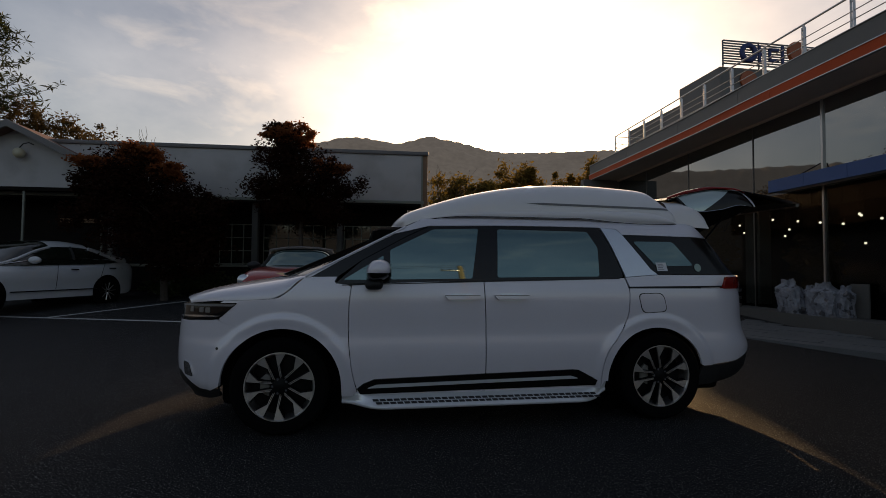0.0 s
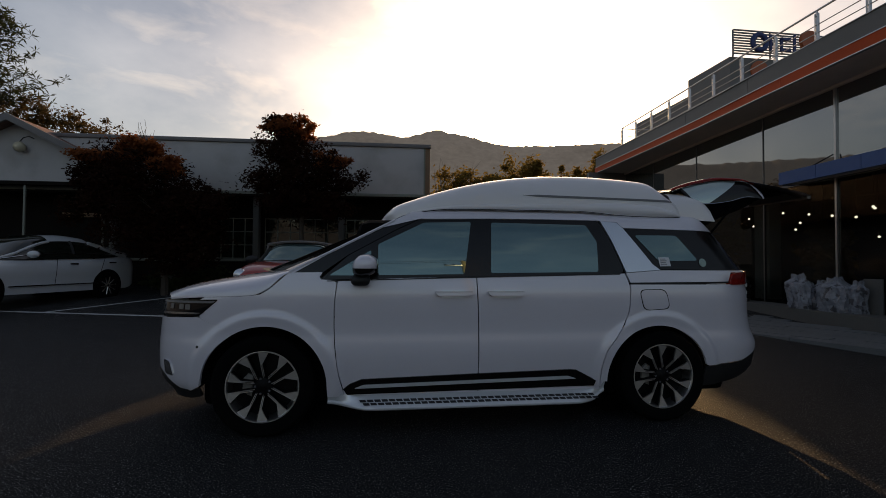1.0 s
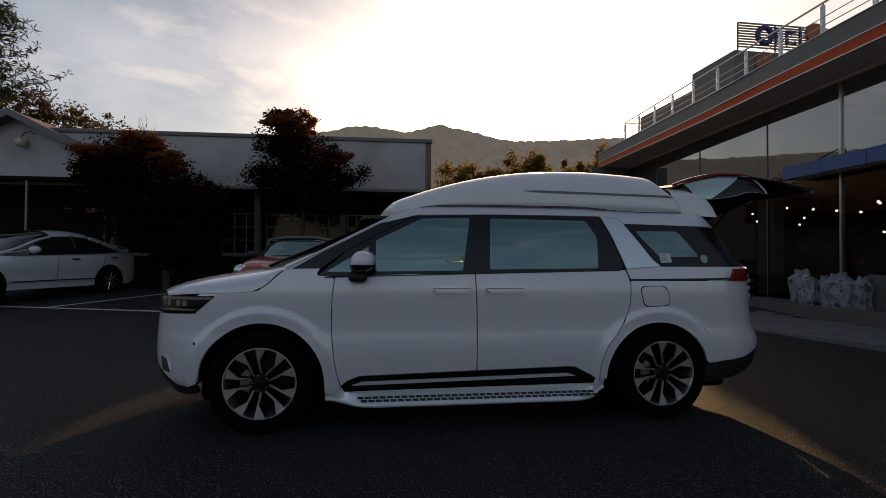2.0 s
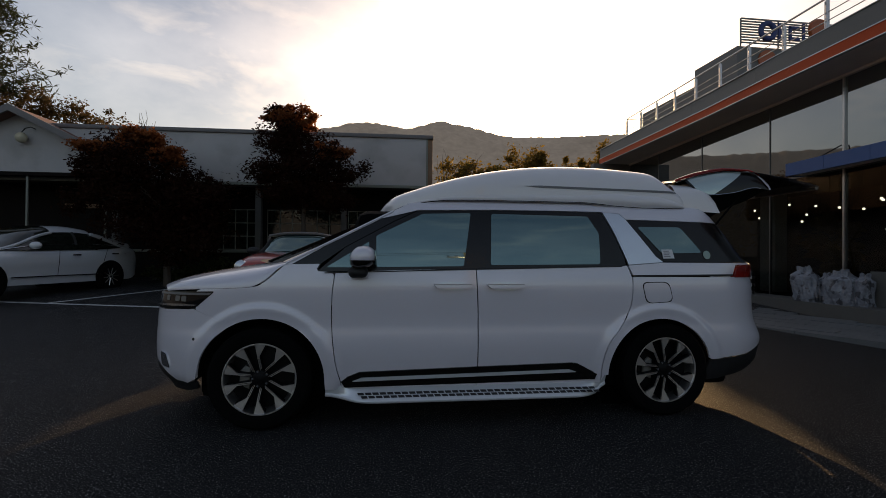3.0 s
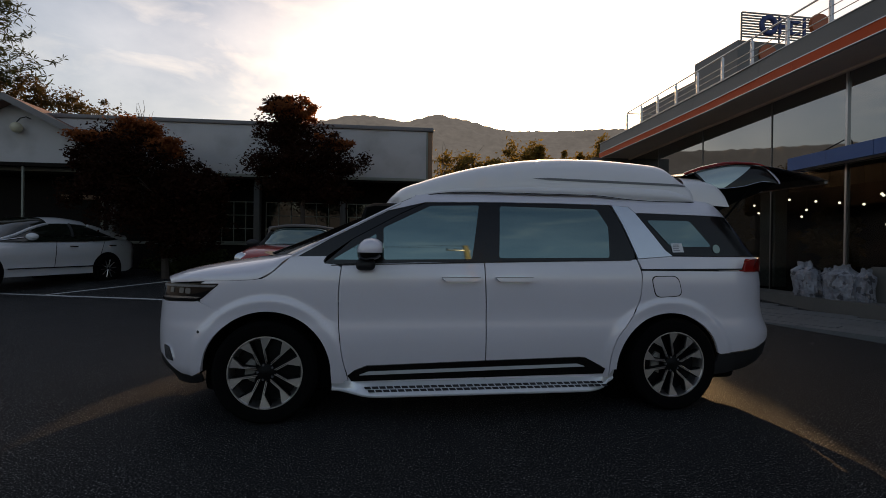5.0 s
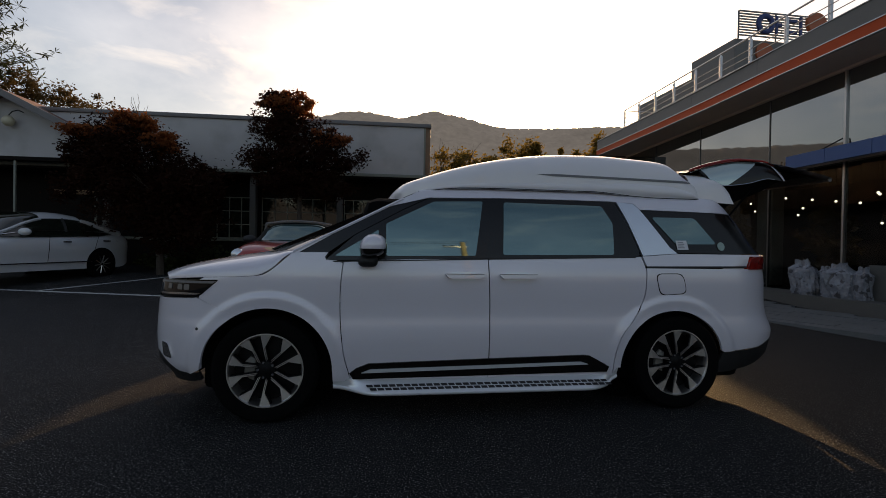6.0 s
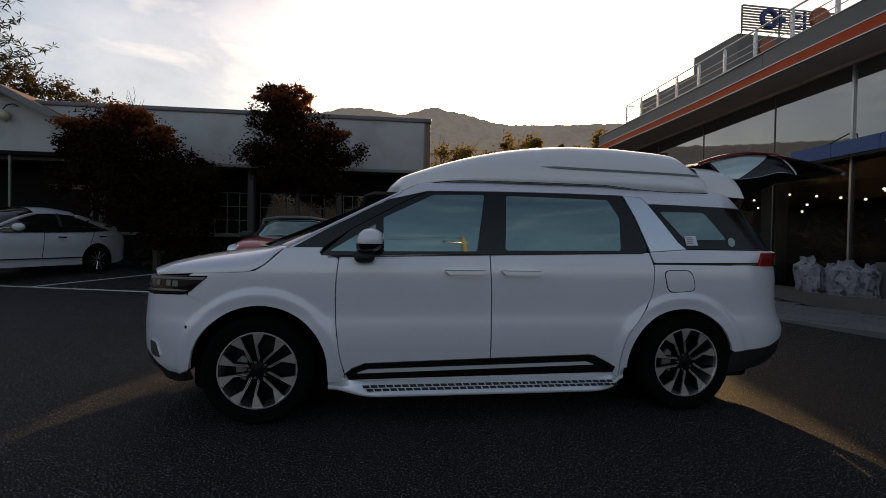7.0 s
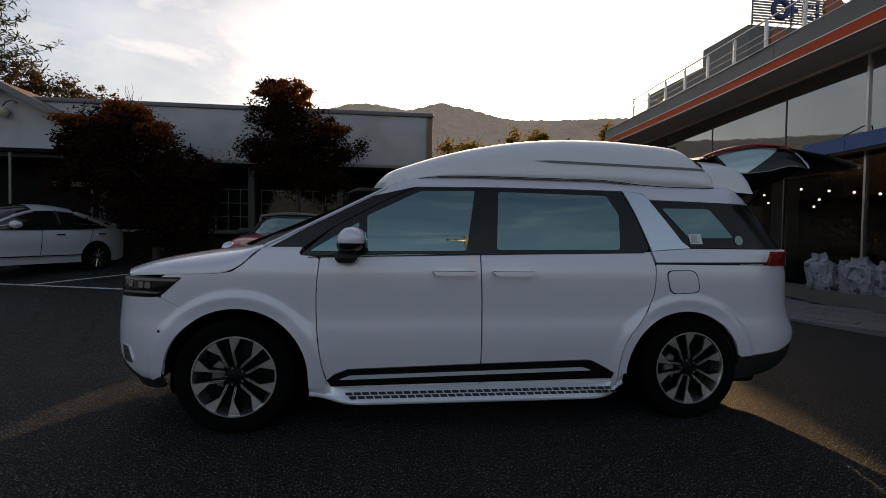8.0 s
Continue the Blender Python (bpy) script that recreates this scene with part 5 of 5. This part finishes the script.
# wheels
def wheel_meshes():
    tyre = finish(lathe([(.255, -.02), (.27, -.028), (.30, -.036), (.335, -.034), (.357, -.015), (.365, .02), (.366, .10), (.365, .17), (.35, .205), (.27, .215), (.25, .2)], 56), "tyre", rubber)
    rim = finish(lathe([(.262, -.012), (.256, -.022), (.248, -.022), (.243, -.012), (.235, .03), (.22, .12), (.22, .18)], 56), "rim", satin_alu)
    back = finish(lathe([(.225, .075), (.20, .07), (.10, .065), (.0001, .065)], 40), "brake_disc", dark_alloy)
    limbs, cores = [], []
    for k in range(5):
        for sgn in (-1, 1):
            mid = math.pi + 2 * math.pi * k / 5

            def ring_point(r, deg, y):
                a = mid + sgn * radians(deg)
                return Vector((r * math.cos(a), y, -r * math.sin(a)))
            bm = bmesh.new()
            outlines = ([(.252, 9.5), (.252, 27), (.158, 15.5), (.150, 11.5)], [(.150, 11.2), (.152, 13.0), (.062, 22), (.060, 19)], [(.156, 14.2), (.160, 16.0), (.075, 27), (.070, 25)])
            for pts in outlines:
                base = [bm.verts.new(ring_point(r, d, -.014 + .016 * (1 - r / .25))) for r, d in pts]
                deep = [bm.verts.new(v.co + Vector((0, .012, 0))) for v in base]
                bm.faces.new(base)
                for i in range(4):
                    bm.faces.new((base[i], base[(i + 1) % 4], deep[(i + 1) % 4], deep[i]))
            bmesh.ops.recalc_face_normals(bm, faces=bm.faces)
            limbs.append(finish(bm, "spoke", satin_alu, smooth=False))
            bm = bmesh.new()
            pts = [(.250, 8), (.250, 28.5), (.160, 18), (.065, 32), (.058, 12), (.148, 10)]
            base = [bm.verts.new(ring_point(r, d, .000 + .012 * (1 - r / .25))) for r, d in pts]
            deep = [bm.verts.new(v.co + Vector((0, .04, 0))) for v in base]
            bm.faces.new(base)
            for i in range(6):
                bm.faces.new((base[i], base[(i + 1) % 6], deep[(i + 1) % 6], deep[i]))
            bmesh.ops.recalc_face_normals(bm, faces=bm.faces)
            cores.append(finish(bm, "spoke_core", dark_alloy, smooth=False))
    hub = finish(lathe([(.0001, -.002), (.028, -.002), (.034, .002), (.06, .006), (.068, .03)], 28), "hub_cap", dark_alloy)
    nuts = []
    for k in range(5):
        a = math.pi + 2 * math.pi * k / 5
        nuts.append(finish(lathe([(.0001, -.006), (.009, -.006), (.010, .02)], 10, centre=(.055 * math.cos(a), .004, .055 * math.sin(a))), "wheel_nut", chrome))
    caliper = finish(prism([(-.12, -.07), (-.085, -.085), (-.075, .07), (-.11, .09), (-.15, .05), (-.155, -.04)], .045, .09, bevel=.01), "brake_caliper", clad_grey)
    res = [("tyre", tyre, "black tyre"), ("rim", rim, "machined rim edge"), ("brake_disc", back, ""), ("hub_cap", hub, "dark hub cap"), ("brake_caliper", caliper, "grey brake caliper")]
    res += [("spoke", m, "machined bright spoke face") for m in limbs] + [("spoke_core", m, "") for m in cores] + [("wheel_nut", m, "") for m in nuts]
    return res


WHEEL = wheel_meshes()
for x in (-1.545, 1.545):
    for s in (1, -1):
        hold = new("wheel", WHEEL[0][1])
        hold.parent = van
        hold.matrix_basis = pose(x, -.93 * s, .366, 0, 0, 0 if s > 0 else 180)
        tagged(hold, "wheel with black tyre and dark two-tone alloy rim")
        for name, me, lab in WHEEL[1:]:
            ob = new(name, me)
            ob.parent = hold
            tagged(ob, lab)


# ---- utility pole across the lot, mirrored in the van's windows ----
pole = thing("utility_pole", pose(2.48, -13.7, 0), "pale concrete utility pole with thin wires", "utility pole")
# Yellow of the low sunlight is put into the shaft's base colour.
part("shaft", lathe([(.0001, 0), (.17, 0), (.10, 7.5), (.0001, 7.5)], 20, "z"), mat("sunlit_pole_concrete", (0.50, 0.40, 0.20), 0.8, vary=0.15, scale=3, fine=50), pole, "tapered pale shaft coloured yellow as by low sun")
part("cross_arm", box(-.75, .15, -.05, .05, 6.92, 7.0, .01), steel, pole, "steel cross arm")
for x in (-.70, -.40):
    part("insulator", lathe([(.0001, 7.0), (.05, 7.0), (.03, 7.06), (.06, 7.10), (.02, 7.16), (.0001, 7.17)], 12, "z", centre=(x, 0, 0)), gloss_black, pole, "dark insulator")
for z in (6.95, 7.12):
    part("wire", tube([(-22 + 2.2 * k, .1 * k, z - .5 + .5 * ((k - 5) / 5) ** 2 if k < 10 else z) for k in range(11)], .012, 5), black_plastic, pole, "sagging dark wire")


# ---- parked cars ----
def car(name, m, label, paint, length, half, belt, roof, cabin_w, wheels, wheel_r, roof_mat=None, soft=False):
    """A parked car, nose towards -x: hull under the belt line, glasshouse, roof, pillars, lamps, wheels."""
    c = thing(name, m, label, "car")
    x0, x1 = -length / 2, length / 2
    plan = curve([(x0, half * .55), (x0 + .12, half * .78), (x0 + .45, half * .93), (x0 + 1.0, half * .985), (0, half), (x1 - 1.0, half * .985), (x1 - .35, half * .90), (x1 - .08, half * .74), (x1, half * .55)])

    def hull(s, t):
        x = x0 + (x1 - x0) * s
        a = math.pi * t
        w, top = plan(x), belt(x)
        k = math.copysign(abs(math.cos(a)) ** .28, math.cos(a))
        bulge = 1 + .02 * math.sin(a) - .035 * max(0, 1 - 4 * math.sin(a))
        low = .24 + .10 * ease(x0 + .5, x0, x) + .12 * ease(x1 - .5, x1, x)
        return (x, -w * k * bulge, low + (top - low) * math.sin(a) ** .42)
    body_ob = part("body", sweep(hull, 60, 36), paint, c, "painted body shell")
    g0, g1 = roof[0][0], roof[-1][0]
    top = curve(roof)
    cab = curve([(g0, cabin_w * .95), (g0 + .5, cabin_w), ((g0 + g1) / 2, cabin_w * .985), (g1 - .5, cabin_w * .93), (g1, cabin_w * .82)])

    def house(s, t, grow=0.0):
        x = g0 + (g1 - g0) * s
        a = math.pi * t
        base = belt(x) - .03
        h = max(.01, top(x) - base + grow)
        lean = math.sin(a) ** .6
        k = math.copysign(abs(math.cos(a)) ** .45, math.cos(a))
        return (x, -(cab(x) + grow) * k * (1 - .16 * lean), base + h * lean)
    part("glasshouse", sweep(house, 50, 30), tint_glass if soft else window_dark, c, "dark tinted windows")
    rm = roof_mat or paint
    lo, hi = (.20, .80)
    r0, r1 = roof_span(roof)
    part("roof", sweep(lambda s, t: house(r0 + (r1 - r0) * s, lo + (hi - lo) * t, .012), 30, 16), rm, c, "roof panel")
    for sgn in (0, 1):
        edge = .20 if sgn == 0 else .80
        front = [house(r0 * k / 8, edge * (.25 + .75 * k / 8) if sgn == 0 else 1 - (1 - edge) * (.25 + .75 * k / 8), .012) for k in range(9)]
        back = [house(r1 + (1 - r1) * k / 8, edge * (1 - .75 * k / 8) if sgn == 0 else 1 - (1 - edge) * (1 - .75 * k / 8), .012) for k in range(9)]
        part("front_pillar", tube(front, .032, 6), rm, c)
        part("rear_pillar", tube(back, [.04 + .05 * k / 8 for k in range(9)], 6), rm, c)
        rail_pts = [house(.05 + .9 * k / 16, (.03 if sgn == 0 else .97), .010) for k in range(17)]
        part("belt_trim", tube(rail_pts, .010, 5), chrome, c, "bright strip under the windows")
        mid = .52
        part("door_pillar", tube([house(mid, (.02 + .18 * k / 4) if sgn == 0 else 1 - (.02 + .18 * k / 4), .008) for k in range(5)], .03, 6), black_plastic, c)
    for s in (1, -1):
        for x in wheels:
            y = s * (plan(x) * 1.005)
            # Flat black discs stand in for the shade inside the arches.
            part("wheel_arch", lathe([(.0001, 0), (wheel_r + .055, 0), (wheel_r + .06, .04)], 32, centre=(x, y if s < 0 else y - .04, wheel_r + .01)), void_black, c, "flat black disc standing in for shade in the wheel arch")
            w = part("wheel", lathe([(.0001, .02), (wheel_r * .62, .02), (wheel_r * .66, -.012), (wheel_r * .93, -.018), (wheel_r, .01), (wheel_r, .19)] if s > 0 else [(wheel_r, -.19), (wheel_r, -.01), (wheel_r * .93, .018), (wheel_r * .66, .012), (wheel_r * .62, -.02), (.0001, -.02)], 32, centre=(x, -s * (plan(x) * 1.005 + .006), wheel_r)), rubber, c, "wheel with silver spokes")
            for k in range(10):
                a = 2 * math.pi * k / 10 + .1
                part("spoke", tube([(x + .03 * math.cos(a), -s * (plan(x) + .004), wheel_r + .03 * math.sin(a)), (x + wheel_r * .66 * math.cos(a), -s * (plan(x) + .014), wheel_r + wheel_r * .66 * math.sin(a))], .012, 5), satin_alu, w)
        mx = g0 + .55
        bm = bmesh.new()
        bmesh.ops.create_uvsphere(bm, u_segments=16, v_segments=10, radius=1, matrix=Matrix.Translation((mx, s * (half + .09), belt(mx) + .07)) @ Matrix.Diagonal((.09, .13, .075, 1)))
        part("door_mirror", bm, paint if not soft else black_plastic, c, "door mirror")
        for dx in (-.05, .95):
            hx = (g0 + g1) / 2 + dx - .1
            if not soft:
                part("door_handle", box(hx, hx + .2, -s * (half + .012) - .012, -s * (half + .012) + .012, belt(hx) - .16, belt(hx) - .125, .008), chrome, c, "bright door handle")
    return c, hull, body_ob


def roof_span(roof):
    zs = max(p[1] for p in roof)
    xs = [p[0] for p in roof if p[1] > zs - .09]
    g0, g1 = roof[0][0], roof[-1][0]
    return (min(xs) - g0) / (g1 - g0), (max(xs) - g0) / (g1 - g0)


# saloon, seen from its side, nose away from the maples
SED = curve([(-2.35, .62), (-2.2, .76), (-1.5, .90), (-1.0, .96), (0, .98), (1.2, 1.01), (1.9, 1.05), (2.2, 1.03), (2.32, .93), (2.35, .7)])
sed, sed_hull, sed_body = car("saloon_car", pose(-8.38, 7.1, ground_z(0, 7.1), 0, 0, 72), "white saloon car parked in a marked bay", car_silver, 4.7, .915,
                              SED, [(-1.15, .98), (-.8, 1.14), (-.35, 1.38), (0, 1.455), (.45, 1.48), (.95, 1.44), (1.4, 1.32), (1.75, 1.17), (2.0, 1.07)], .80, (-1.42, 1.27), .325)
for s in (1, -1):
    part("tail_lamp", sweep(lambda u, v: tuple(Vector(sed_hull(.955 + .035 * u, (.12 + .14 * v) if s > 0 else 1 - (.12 + .14 * v))) * 1.006), 6, 6), red_lens, sed, "dark red tail lamp")
    part("headlight", sweep(lambda u, v: tuple(Vector(sed_hull(.02 + .07 * u, (.12 + .16 * v) if s > 0 else 1 - (.12 + .16 * v))) * 1.006), 6, 6), lamp_glass, sed, "headlight")
    part("sill_strip", tube([(-1.0 + 2.0 * k / 6, -s * .925, .40) for k in range(7)], .014, 6), chrome, sed, "bright strip on the sill")
    part("door_gap", tube([(-.05, -s * .914, .42), (-.03, -s * .93, .7), (0, -s * .905, .97)], .005, 5), void_black, sed)
    part("door_gap", tube([(1.0, -s * .905, .45), (1.1, -s * .91, .75), (1.2, -s * .89, 1.0)], .005, 5), void_black, sed)

# small red car, nose to the lot
MINI = curve([(-1.85, .60), (-1.75, .84), (-1.4, .985), (-.85, 1.04), (0, .98), (1.2, 1.0), (1.7, .98), (1.85, .7)])
mini, mini_hull, mini_body = car("small_red_car", pose(-2.18, 5.35, ground_z(0, 5.3), 0, 0, 84), "small red car with black soft top and round lamps", car_red, 3.7, .84,
                                 MINI, [(-.80, 1.04), (-.55, 1.19), (-.28, 1.37), (0, 1.40), (.6, 1.39), (1.1, 1.28), (1.45, 1.02)], .70, (-1.2, 1.2), .30, soft_top, True)
for s in (1, -1):
    bm = lathe([(.0001, -.05), (.06, -.045), (.10, -.02), (.11, .02)], 22, "x", centre=(-1.66, s * .62, .80))
    part("headlight", bm, mat("clear_lamp", (0.62, 0.64, 0.68), 0.12, metal=.6) if s == 1 else bpy.data.materials["clear_lamp"], mini, "round clear headlight")
part("screen_frame", tube([(-.30, .66, 1.02), (-.30, .60, 1.36), (-.32, .3, 1.40), (-.33, 0, 1.41), (-.32, -.3, 1.40), (-.30, -.60, 1.36), (-.30, -.66, 1.02)], .024, 6), coping_metal, mini, "grey windscreen frame")
